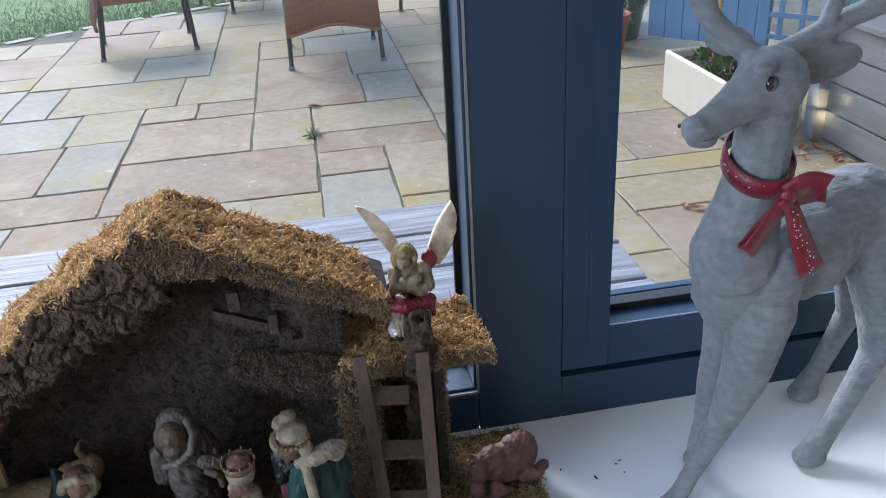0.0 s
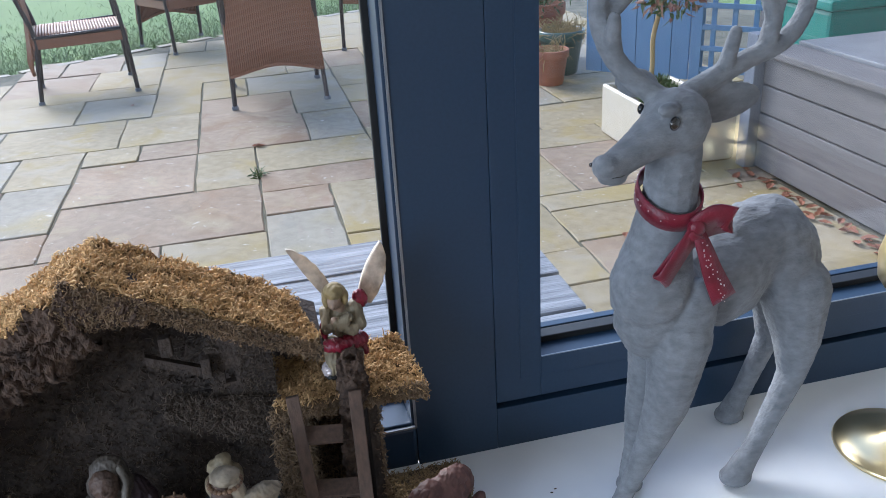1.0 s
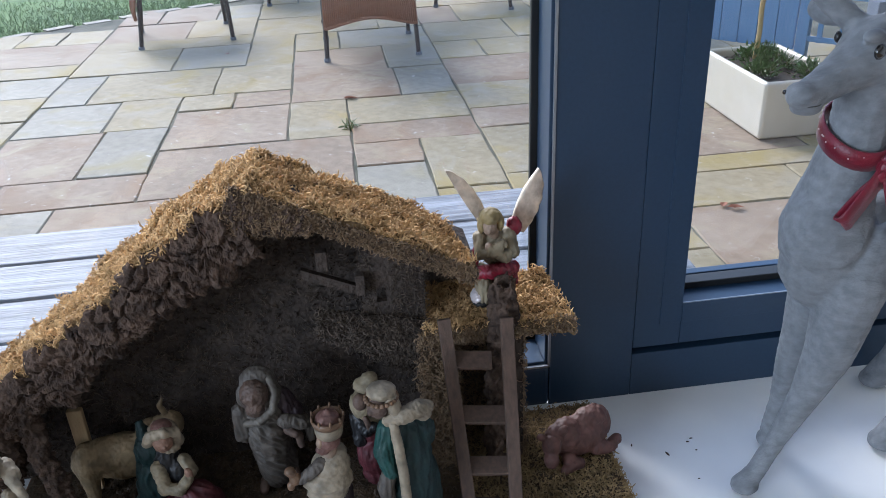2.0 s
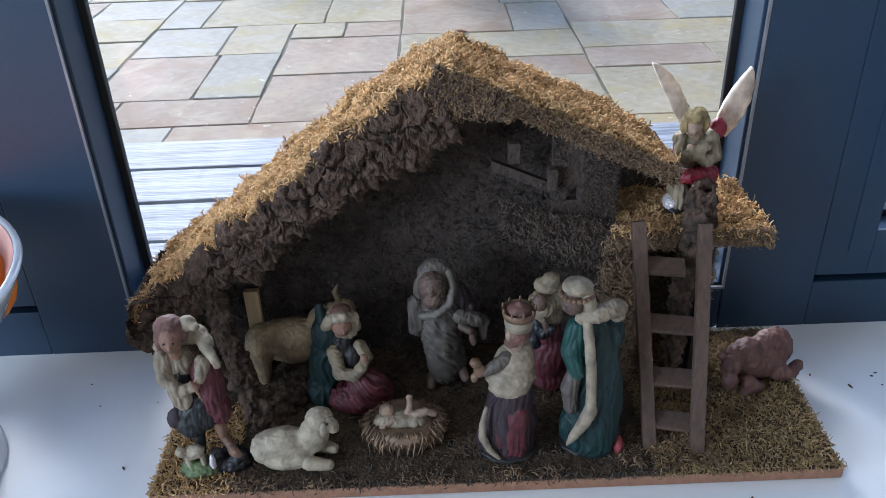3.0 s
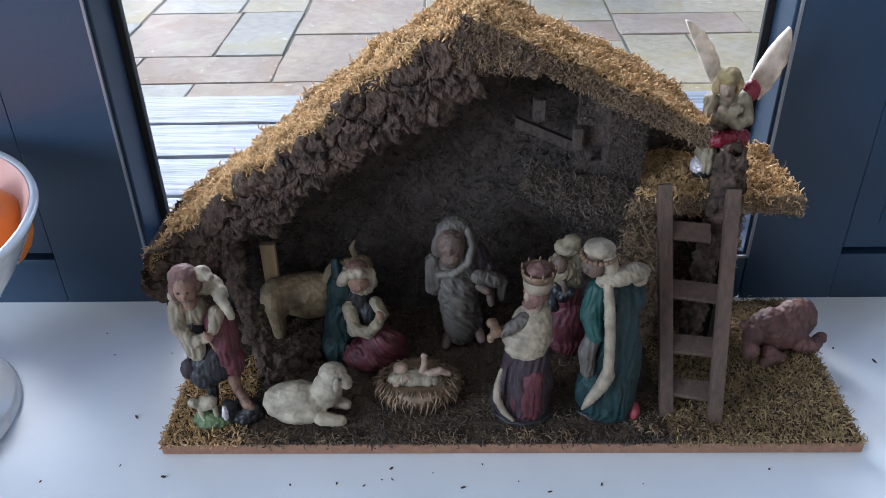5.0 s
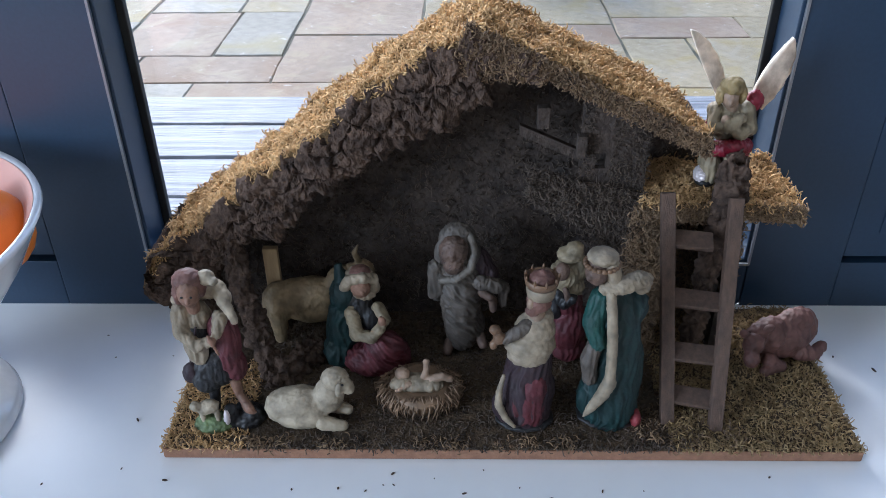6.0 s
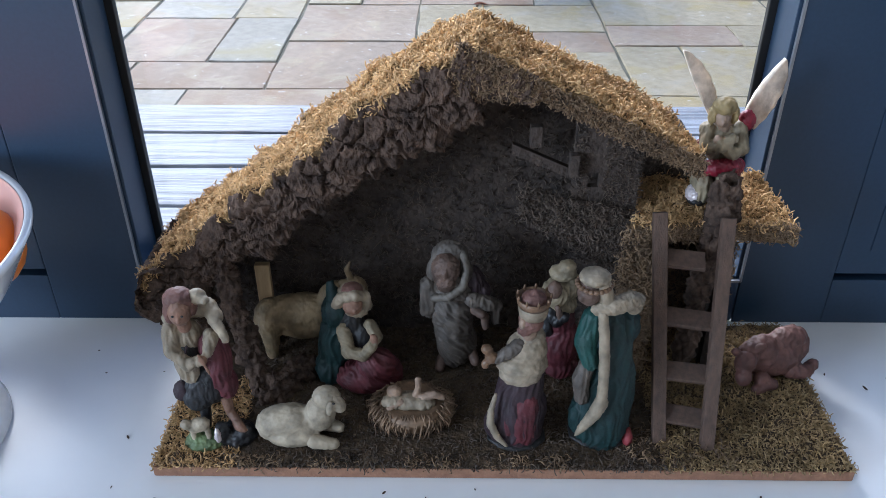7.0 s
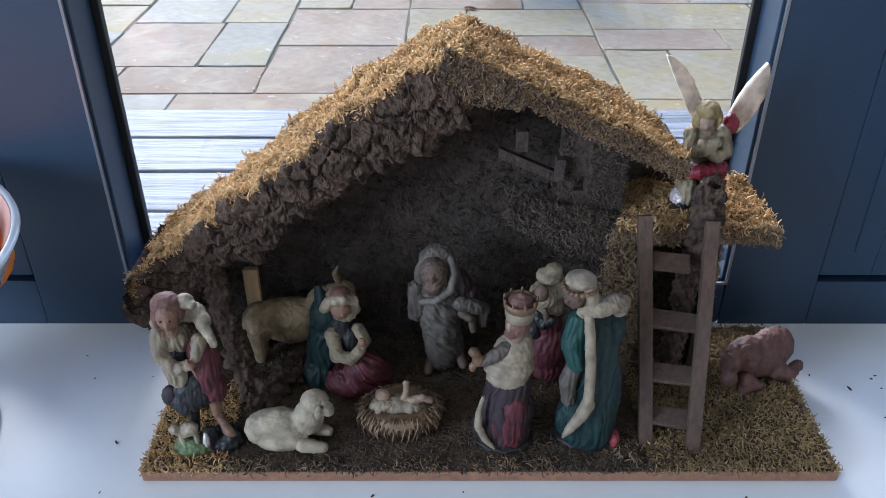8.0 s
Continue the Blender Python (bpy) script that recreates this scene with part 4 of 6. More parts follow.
stuff(strands("roof_moss", spots_on(0, 0, 1, 13500, rg, lambda u, v: right_roof(u, 0.03 + 0.97 * v)), 0.0062, TH, MOSS, roof_r, 2, 0.0, curl=2.0, heap=0.0028))
stuff(strands("roof_moss", spots_on(0, 0, 1, 8500, rg, shed_roof), 0.0066, TH, MOSS, roof_s, 3, 0.05, curl=2.0, heap=0.0032))
# tufts that stand off the roof here and there
tufts = [(left_roof(*(rg.uniform(0.02, 0.98, 2) * (0.86, 1))), 8) for _ in range(70)] + [(right_roof(*rg.uniform(0.05, 0.98, 2)), 9) for _ in range(42)]
tufts += [(shed_roof(*rg.uniform(0.05, 0.98, 2)), 10) for _ in range(34)] + [(shed_roof(0.62 + 0.02 * k, 0.15 + 0.05 * k), 16) for k in range(5)]
loose = np.array([(q[0] + rg.normal(0, 0.0022), q[1] + rg.normal(0, 0.0022), q[2] + 0.001, *w) for (q, w), n in tufts for _ in range(n)])
stuff(strands("wispy_moss", loose, 0.0095, 0.00040, MOSS, roof_l, 6, 0.75, curl=2.2))
# fibrous edges of the boards, the front ones browned to carry their shade
stuff(strands("moss_fringe", spots_on(0, 0, 1, 3600, rg, lambda u, v: ((right_roof(u, 0)[0][0], FY - 0.0035, RA.z + (RB.z - RA.z) * u - 0.001 - 0.013 * v), (0, -1, -0.2))), 0.0050, 0.00042, BROWN_MOSS, roof_r, 8, 0.1, curl=2.2))
stuff(strands("moss_fringe", spots_on(0, 0, 1, 2200, rg, lambda u, v: ((0.090 + 0.125 * u, -0.086, 0.153 - 0.013 * v), (0, -1, -0.2))), 0.0058, 0.00042, BROWN_MOSS, roof_s, 9, 0.1, curl=2.2))
stuff(strands("moss_fringe", spots_on(0, 0, 1, 900, rg, lambda u, v: ((0.2155 - 0.010 * u, -0.083 + 0.07 * u, 0.148 + 0.006 * u - 0.010 * v), (1, 0, 0.1))), 0.006, 0.00045, MOSS, roof_s, 10, 0.2, curl=2.0))


# cracked cork bark along the front of the long roof
def bark_strip(name, fn, n, m, label="", big=1.0):
    """fn(u, a) -> place and outward direction; plates with deep cracks between them."""
    bm = bmesh.new()
    rows = []
    for i in range(n + 1):
        row = []
        for j in range(m + 1):
            p, d = fn(i / n, j / m)
            q = Vector(p)
            w = Vector((q.x * 46, q.y * 30, q.z * 46)) / big + noise.noise_vector(q * 45) * 0.55 + noise.noise_vector(q * 150) * 0.22
            dist, cells = noise.voronoi(w)[:2]
            edge = min(1.0, (dist[1] - dist[0]) * 8.0)
            rise = noise.noise(cells[0] * 5.3)
            ridge = 1 - 2 * abs(noise.noise(Vector((q.x * 150, q.y * 60, q.z * 150))))
            off = big * (0.0052 * rise * edge ** 0.4 - 0.0052 * (1 - edge) ** 1.6) + 0.0028 * noise.noise(q * 42) + 0.0017 * ridge + 0.0013 * noise.noise(q * 330) + 0.0009 * noise.noise(q * 700)
            row.append(bm.verts.new(q + Vector(d) * off))
        rows.append(row)
    for r0, r1 in zip(rows, rows[1:]):
        for k in range(m):
            bm.faces.new((r0[k], r0[k + 1], r1[k + 1], r1[k]))
    bmesh.ops.recalc_face_normals(bm, faces=bm.faces)
    return part(name, bm, BARK, stable, label)


def front_bark(u, a):
    uu = 0.05 + 0.95 * u
    (x, y, z), nn = left_roof(uu, 0)
    t = 0.040 + 0.012 * max(0.0, 1 - 3.0 * uu) + 0.007 * noise.noise((uu * 9, 0, 4)) + 0.020 * min(1.0, max(0.0, (uu - 0.66) * 4.5))
    an = math.pi * (0.55 - 1.22 * a)
    c = Vector((x, FY + 0.004, z)) - Vector(nn) * (t / 2 - 0.001)
    d = Vector(nn) * math.sin(an) + Vector((0, -1, 0)) * math.cos(an)
    return tuple(c + Vector(nn) * math.sin(an) * t / 2 + Vector((0, -1, 0)) * math.cos(an) * 0.012), tuple(d)


def eave_bark(u, a):
    """The rolled bark edge of the eave, running back."""
    an = math.pi * (0.75 - 1.5 * a)
    c = Vector((-0.252, -0.098 + 0.078 * u, 0.096))
    d = Vector((-math.cos(an), 0, math.sin(an)))
    return tuple(c + d * (0.024 - 0.004 * a)), tuple(d)


bark_strip("bark_front", front_bark, 380, 70, "rugged cracked cork bark")
bark_strip("bark_eave", eave_bark, 90, 60, "rolled cork bark at the eave", 0.8)


# mossy bark filling the gable under the ridge
def gable_bark(u, a):
    p = RA.lerp(RB, -0.06 + 0.34 * u)
    t = 0.017 + 0.026 * max(0.0, 1 - 1.15 * u) + 0.003 * noise.noise((u * 12, 0, 8))
    nn = Vector((0.42, 0, 0.91))
    an = math.pi * (0.55 - 1.2 * a)
    c = Vector((p.x, FY + 0.004, p.z - 0.002)) - nn * t / 2
    d = nn * math.sin(an) + Vector((0, -1, 0)) * math.cos(an)
    return tuple(c + nn * math.sin(an) * t / 2 + Vector((0, -1, 0)) * math.cos(an) * 0.009), tuple(d)


gable = bark_strip("gable_bark", gable_bark, 90, 50, "", 0.3)
stuff(strands("gable_moss", spots_on(0, 0, 1, 6500, rg, lambda u, v: gable_bark(u, 0.04 + 0.7 * v)), 0.0052, 0.00042, BROWN_MOSS, gable, 17, 0.1, curl=2.2))


# back wall and inner cheeks
def prism(bm, outline, y0, y1):
    fr, bk = [bm.verts.new((x, y0, z)) for x, z in outline], [bm.verts.new((x, y1, z)) for x, z in outline]
    bm.faces.new(fr)
    bm.faces.new(bk[::-1])
    for k in range(len(outline)):
        bm.faces.new((fr[k], bk[k], bk[(k + 1) % len(outline)], fr[(k + 1) % len(outline)]))
    bmesh.ops.recalc_face_normals(bm, faces=bm.faces)
    return bm


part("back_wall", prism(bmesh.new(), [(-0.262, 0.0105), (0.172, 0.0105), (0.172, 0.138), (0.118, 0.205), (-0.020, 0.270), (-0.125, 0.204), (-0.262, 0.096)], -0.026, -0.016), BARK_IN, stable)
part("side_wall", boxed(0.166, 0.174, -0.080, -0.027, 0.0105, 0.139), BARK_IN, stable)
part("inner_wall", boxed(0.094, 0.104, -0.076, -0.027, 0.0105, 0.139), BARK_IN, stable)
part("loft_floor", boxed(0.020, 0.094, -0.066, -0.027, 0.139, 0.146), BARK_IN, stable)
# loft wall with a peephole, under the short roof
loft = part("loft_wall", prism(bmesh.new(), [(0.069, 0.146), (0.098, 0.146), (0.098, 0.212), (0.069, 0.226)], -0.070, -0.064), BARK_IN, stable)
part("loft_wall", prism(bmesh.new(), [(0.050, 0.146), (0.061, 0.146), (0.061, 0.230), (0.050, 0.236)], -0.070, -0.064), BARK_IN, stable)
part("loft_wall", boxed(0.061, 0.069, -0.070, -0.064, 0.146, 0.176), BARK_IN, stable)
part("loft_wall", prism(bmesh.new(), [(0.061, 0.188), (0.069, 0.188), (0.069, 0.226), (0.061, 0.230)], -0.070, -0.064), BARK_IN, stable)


def loft_bank(u, v):
    """A mossy bank hanging below the loft."""
    x = 0.014 + 0.086 * u
    z = 0.176 - 0.018 * u - v * (0.022 + 0.040 * u)
    return (x, -0.0705 - 0.010 * math.sin(math.pi * min(1, v + 0.15)) * (0.4 + 0.6 * u) + 0.4 * clump(x, z * 12, 13), z), (0, -0.95, 0.25)


def in_gable(u, v):
    """Places on the back wall below the roof."""
    x = -0.255 + 0.42 * u
    top = 0.262 - (0.62 * (-0.02 - x) if x < -0.02 else 0.47 * (x + 0.02))
    return (x, -0.0268, 0.012 + (top - 0.012) * v), (0, -1, 0)


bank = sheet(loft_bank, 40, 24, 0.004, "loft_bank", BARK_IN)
stuff(strands("loft_moss", spots_on(0, 0, 1, 4200, rg, loft_bank), 0.0075, 0.00045, SHADED_MOSS, bank, 14, 0.15, curl=2.2, heap=0.003))
stuff(strands("loft_moss", spots_on(0, 0, 1, 1500, rg, lambda u, v: ((0.072 + 0.026 * u, -0.0708, 0.147 + (0.070 - 0.012 * u) * v), (0, -1, 0))), 0.0050, 0.0004, SHADED_MOSS, loft, 18, 0.05, curl=2.2))
stuff(strands("loft_moss", spots_on(0, 0, 1, 520, rg, lambda u, v: ((0.050 + 0.010 * u, -0.0708, 0.147 + 0.086 * v), (0, -1, 0))), 0.0050, 0.0004, SHADED_MOSS, loft, 19, 0.05, curl=2.2))
stuff(strands("back_moss", spots_on(0, 0, 1, 7000, rg, in_gable), 0.0085, 0.00048, SHADED_MOSS, stable, 15, 0.05, curl=2.2, heap=0.003))
stuff(strands("wall_moss", spots_on(0, 0, 1, 3800, rg, lambda u, v: ((0.090 + 0.030 * u, -0.0785, 0.012 + 0.135 * v), (0, -1, 0))), 0.0085, 0.00048, BROWN_MOSS, stable, 12, 0.2, curl=2.2, heap=0.004))
stuff(strands("wall_moss", spots_on(0, 0, 1, 1600, rg, lambda u, v: ((0.120 + 0.046 * u, -0.030, 0.012 + 0.125 * v), (0, -1, 0))), 0.0085, 0.00048, BROWN_MOSS, stable, 16, 0.2, curl=2.2, heap=0.004))
stuff(strands("wall_moss", spots_on(0, 0, 1, 1900, rg, lambda u, v: ((0.1745, -0.082 + 0.052 * u, 0.012 + 0.125 * v), (1, -0.3, 0))), 0.0065, 0.00045, BROWN_MOSS, stable, 13, 0.2, curl=2.2, heap=0.003))
part("brace", prism(bmesh.new(), [(0.006, 0.200), (0.050, 0.180), (0.050, 0.188), (0.006, 0.208)], -0.0655, -0.0602), BARK_IN, stable)
part("brace", boxed(0.018, 0.027, -0.068, -0.060, 0.206, 0.222, 0.001), BARK_IN, stable)
part("brace", boxed(0.046, 0.053, -0.0785, -0.0705, 0.188, 0.205, 0.001), BARK_IN, stable)
part("plank", boxed(-0.195, -0.183, -0.052, -0.046, 0.0105, 0.094, 0.001), PALEWOOD, stable, "pale pine plank at the back")


def log(name, pts, r, seed):
    rr = random.Random(seed)
    bm = bmesh.new()
    q = curve_pts(pts, 6)
    for k in range(len(q) * 6):
        p = q[int(rr.uniform(0, len(q) - 0.01))]
        a = rr.uniform(0, 6.28)
        s = r * rr.uniform(0.3, 0.6)
        ell(bm, (p.x + r * 0.6 * math.cos(a), p.y + r * 0.6 * math.sin(a), p.z), (s, s, s * 2.2), sub=1)
    tube(bm, q, r * 0.8, 10)
    return part(name, fused(bm, 0.0014, 1, 0.003, 180), BARK, stable, smooth=True)


log("trunk_post", [(-0.184, -0.106, 0.0105), (-0.194, -0.100, 0.045), (-0.203, -0.094, 0.09), (-0.214, -0.085, 0.140)], 0.0105, 4)
log("trunk_root", [(-0.180, -0.116, 0.012), (-0.164, -0.102, 0.020), (-0.152, -0.086, 0.014)], 0.0125, 5)
log("log_post", [(0.147, -0.090, 0.0105), (0.150, -0.089, 0.08), (0.154, -0.088, 0.176)], 0.0100, 6)
log("log_stump", [(0.155, -0.088, 0.160), (0.157, -0.086, 0.184)], 0.0125, 8)

# moss over the base
bm = bmesh.new()
nbx, nby = 110, 40
bv = [[bm.verts.new((-0.2495 + 0.500 * i / nbx, -0.1865 + 0.1655 * j / nby, 0.0103 + (0 if j == 0 or i in (0, nbx) else 0.0022 * (1 + noise.noise((i * 0.30, j * 0.30, 2))) + 0.0012 * noise.noise((i * 0.8, j * 0.8, 5))))) for i in range(nbx + 1)] for j in range(nby + 1)]
for j in range(nby):
    for i in range(nbx):
        bm.faces.new((bv[j][i], bv[j][i + 1], bv[j + 1][i + 1], bv[j + 1][i]))
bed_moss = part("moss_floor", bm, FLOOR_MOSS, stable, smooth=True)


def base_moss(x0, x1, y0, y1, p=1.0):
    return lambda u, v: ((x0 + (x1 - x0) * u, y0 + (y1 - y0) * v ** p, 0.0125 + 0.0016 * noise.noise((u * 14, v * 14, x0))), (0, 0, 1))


stuff(strands("floor_moss", spots_on(0, 0, 1, 16000, rg, base_moss(0.116, 0.251, -0.1875, -0.021)), 0.0062, 0.00048, OLIVE_MOSS, bed_moss, 21, 0.0, curl=2.2, heap=0.0022))
stuff(strands("floor_moss", spots_on(0, 0, 1, 3800, rg, base_moss(-0.251, -0.192, -0.1875, -0.095)), 0.0062, 0.00048, MOSS, bed_moss, 22, 0.0, curl=2.2, heap=0.0022))
# middle of the floor: the stable's shade is in these fibres' colour
stuff(strands("floor_moss", spots_on(0, 0, 1, 7500, rg, base_moss(-0.205, 0.130, -0.1875, -0.03, 1.4)), 0.0060, 0.00046, SHADED_MOSS, bed_moss, 23, 0.0, curl=2.2, heap=0.0018))
# loose heaps along the foot of the ladder and the front edge
heaps = [(rg.uniform(0.085, 0.165), rg.uniform(-0.183, -0.150)) for _ in range(20)] + [(rg.uniform(-0.24, 0.24), -0.184) for _ in range(22)]
pile = np.array([(x + rg.normal(0, 0.004), max(-0.188, y + rg.normal(0, 0.003)), 0.0135, 0, -0.2, 1) for x, y in heaps for _ in range(16)])
stuff(strands("loose_moss", pile, 0.0085, 0.00045, BROWN_MOSS, bed_moss, 24, 0.5, curl=2.2, heap=0.003))

# ladder leaning on the shed
ladder = tagged(empty("toy_ladder"), "little rough pine ladder leaning on the stable", "ladder")
LT = (Vector((0.1085, -0.0985, 0.172)), Vector((0.1170, -0.160, 0.0115)))
RT, RBm = Vector((0.1555, -0.1025, 0.170)), Vector((0.1500, -0.168, 0.0115))
for a, b in ((LT[0], LT[1]), (RT, RBm)):
    part("rail", beam(bmesh.new(), b, a, 0.0065, 0.0098, (1, 0, 0), 0.0008), LADDERWOOD, ladder)
for k, t in enumerate((0.80, 0.55, 0.31, 0.12)):
    a, b = LT[1].lerp(LT[0], t), RBm.lerp(RT, t)
    a = a + Vector((-0.003, 0.0052, 0))
    b = b + Vector((0.003 if k else -0.012, 0.0052, -0.002 * (k % 2)))
    part("rung", beam(bmesh.new(), a, b, 0.0150, 0.004, (0, -0.4, 1), 0.0008), LADDERWOOD, ladder)


# ---- figurines: each one plain mesh ----
def figure(name, label, category, pieces, m=None, group="crib figures"):
    """pieces: (bmesh, material) pairs, joined into one mesh."""
    bm, mats = bmesh.new(), []
    for b, mt in pieces:
        if mt not in mats:
            mats.append(mt)
        add_bm(bm, b, mats.index(mt))
    ob = part(name, bm, mats, smooth=True)
    if m is not None:
        ob.matrix_basis = m
    return tagged(ob, label, category, group)


def lumps(*ls):
    """Lumps in millimetres: ('e', centre, radii, rot) or ('c', points, radii)."""
    bm = bmesh.new()
    k = 0.001
    for l in ls:
        if l[0] == "e":
            ell(bm, [c * k for c in l[1]], [c * k for c in l[2]], l[3] if len(l) > 3 else (0, 0, 0))
        else:
            cap(bm, [[c * k for c in p] for p in l[1]], [c * k for c in l[2]])
    return bm


def F(*ls, v=1.0, sm=2, grain=0.00035):
    """Modelled clay: lumps fused, with a fine uneven skin."""
    bm = fused(lumps(*ls), v * 0.001, sm)
    bm.normal_update()
    for w in bm.verts:
        w.co += w.normal * grain * (noise.noise(w.co * 420) + noise.noise(w.co * 900))
    return bm


def C(*ls, v=1.0, amp=1.1, across=330, along=38, lean=0.0, sm=2):
    """Draped cloth: lumps fused and creased into folds that run down, or aslant by lean."""
    bm = fused(lumps(*ls), v * 0.001, sm)
    bm.normal_update()
    for w in bm.verts:
        p = w.co
        s = Vector(((p.x + lean * p.z) * across, p.y * across * 0.8, p.z * along))
        s += noise.noise_vector(p * 60) * 0.7
        fold = 1 - 2.2 * abs(noise.noise(s))
        w.co += w.normal * 0.001 * amp * (fold - 0.3) + w.normal * 0.0002 * noise.noise(p * 700)
    return bm


def W(*ls, v=1.0, amp=0.9, scale=330, sm=1):
    """Curly wool or hair: lumps fused under small knobs."""
    bm = fused(lumps(*ls), v * 0.001, sm)
    bm.normal_update()
    for w in bm.verts:
        d = noise.voronoi(w.co * scale)[0]
        w.co += w.normal * 0.001 * amp * (0.5 - d[0] * 1.3)
    return bm


def ring_of(n, r, z, c, size):
    """n small knobs in a ring, in millimetres."""
    return lumps(*[("e", (c[0] + r * math.cos(2 * math.pi * k / n), c[1] + r * math.sin(2 * math.pi * k / n), z), size) for k in range(n)])


B0 = 0.0125
# shepherd with a lamb on his shoulders
figure("shepherd_figurine", "painted resin shepherd carrying a lamb", "figurine", [
    (F(("c", [(9, 0, 50), (12, -3, 36), (13, -2, 24), (22, -12, 17)], [5.5, 4.6, 3.8, 3.8]), ("e", (21, -11, 16), (7, 4, 3), (0, 20, -20))), SKIN),
    (F(("c", [(-7, 2, 40), (-8, 0, 22), (-8, -3, 14)], [5.5, 4.6, 4])), BLACKFIG),
    (C(("e", (-3, 1, 50), (19, 14, 17)), ("e", (-10, -2, 42), (13, 12, 12)), ("e", (2, 0, 62), (14, 12, 14))), BLACKFIG),
    (C(("e", (11, -1, 70), (10, 12, 28), (0, 6, 0)), ("e", (14, -1, 52), (9, 10, 13)), ("e", (8, -3, 88), (10, 10, 14)), amp=1.3), CRIMSON),
    (C(("e", (-11, -1, 82), (10, 10, 16))), BLACKFIG),
    (C(("e", (-9, 1, 97), (11, 10, 13)), ("c", [(-20, -3, 104), (-21, -8, 90), (-9, -15, 82), (3, -17, 87)], [7.5, 6.2, 5, 3.6]), ("e", (-12, -9, 74), (9, 6, 14), (0, -12, 0)), ("c", [(10, -6, 100), (8, -14, 92)], [6, 4])), CREAM),
    (F(("e", (4, -18, 88), (4, 3.2, 3.5)), ("c", [(2, -20, 94), (8, -21, 78)], [1.4, 1.2])), SKIN),
    (F(("e", (-9, -9, 124), (8.6, 8.8, 11)), ("e", (-8, -17.5, 122), (1.8, 2.2, 2.6)), ("c", [(-9, -4, 108), (-9, -6, 116)], [5.5, 5.5]), v=0.9), SKIN),
    (ell(bmesh.new(), (-0.0120, -0.0170, 0.1255), (0.0011, 0.0008, 0.0009)), BLACKFIG),
    (ell(bmesh.new(), (-0.0050, -0.0172, 0.1255), (0.0011, 0.0008, 0.0009)), BLACKFIG),
    (W(("e", (-10, -3, 131), (12, 10.5, 8.5)), ("e", (-18, -3, 121), (5, 8, 11)), ("e", (-2, -1, 124), (5, 8, 9)), ("e", (-10, 5, 124), (10, 6, 12))), HAIR),
    (W(("c", [(-22, 4, 110), (-8, 9, 114), (8, 7, 116), (14, 1, 112)], [6, 7.5, 7.5, 6.5]), ("e", (4, -1, 131), (7.5, 6.5, 6.5), (0, 15, 0)), ("e", (10, -5, 130), (4, 4, 3.6)), ("c", [(13, -2, 112), (19, -8, 106), (22, -11, 100)], [5, 4, 3.2]), scale=300), WOOL),
    (F(("e", (-22, -3, 48), (7.5, 5.5, 10), (0, 14, 0)), ("c", [(-20, -6, 60), (-8, -12, 96)], [1.2, 1.2])), PLUM),
    (W(("e", (-12, -13, 22), (11, 5.5, 6.5), (0, -16, 0)), ("e", (-21, -15, 25), (5, 4.5, 4.5)), ("c", [(-17, -14, 18), (-16, -15, 6)], [2.6, 2.2]), ("c", [(-5, -14, 18), (-4, -15, 5)], [2.6, 2.2])), WOOL),
    (W(("e", (-9, -11, 4), (18, 11, 8)), ("e", (-16, -12, 9), (6, 5, 7)), amp=1.2), MOSSGREEN),
    (W(("e", (16, -5, 4), (18, 14, 10)), ("e", (6, -12, 12), (7, 6, 12)), ("e", (22, -8, 10), (9, 8, 7)), amp=1.6, scale=200), BLACKFIG),
    (W(("e", (4, -19, 16), (3, 3, 8)), amp=1.4, scale=500), PRINT),
], pose(-0.209, -0.156, B0, 0, 0, 4) @ Matrix.Diagonal((0.88, 0.92, 0.97, 1)))

# lying sheep
figure("sheep_figurine", "cream resin sheep lying on the moss", "figurine", [
    (W(("e", (-8, 0, 15), (26, 14, 15.5)), ("e", (-22, 1, 13), (11, 13, 12.5)), ("e", (15, -1, 24), (12, 10.5, 17), (0, 14, 0)), ("e", (21, -3, 41), (11, 9, 9.5)), ("e", (-4, -9, 8), (20, 7, 8)), amp=0.55, scale=420), WOOL),
    (F(("e", (29, -7, 38), (5.5, 5.2, 8.5), (0, -28, 0)), ("e", (24, -12, 38), (3, 2.4, 7.5), (0, 8, 0)), ("c", [(10, -12, 7), (19, -13, 5.5), (25, -13, 4.5)], [5.8, 5, 4.2]), ("c", [(18, 4, 8), (28, 0, 8)], [5.5, 4.2])), WOOL),
    (ell(bmesh.new(), (0.0270, -0.0128, 0.0435), (0.0011, 0.0009, 0.0011)), BLACKFIG),
], pose(-0.147, -0.158, B0, 0, 0, 3))

# ox at the back
figure("ox_figurine", "tan resin ox standing at the back", "figurine", [
    (C(("e", (0, 0, 40), (36, 14, 18)), ("e", (-24, 0, 36), (15, 14, 19)), ("e", (4, -1, 32), (28, 12, 18)), ("e", (30, 0, 52), (16, 12, 16), (0, -30, 0)), ("e", (46, -6, 64), (10, 9, 12)), ("c", [(-26, -6, 35), (-26, -7, 4)], [9, 5]), ("c", [(26, -6, 35), (26, -7, 4)], [9, 5]), amp=0.6, across=400, along=120), TAN),
    (F(("c", [(43, -6, 74), (40, -7, 84), (43, -7, 91)], [3, 2.4, 1.2]), ("e", (38, -7, 71), (6, 3, 3.5), (0, 20, 0))), TAN),
], pose(-0.160, -0.058, B0, 0, 0, 6))

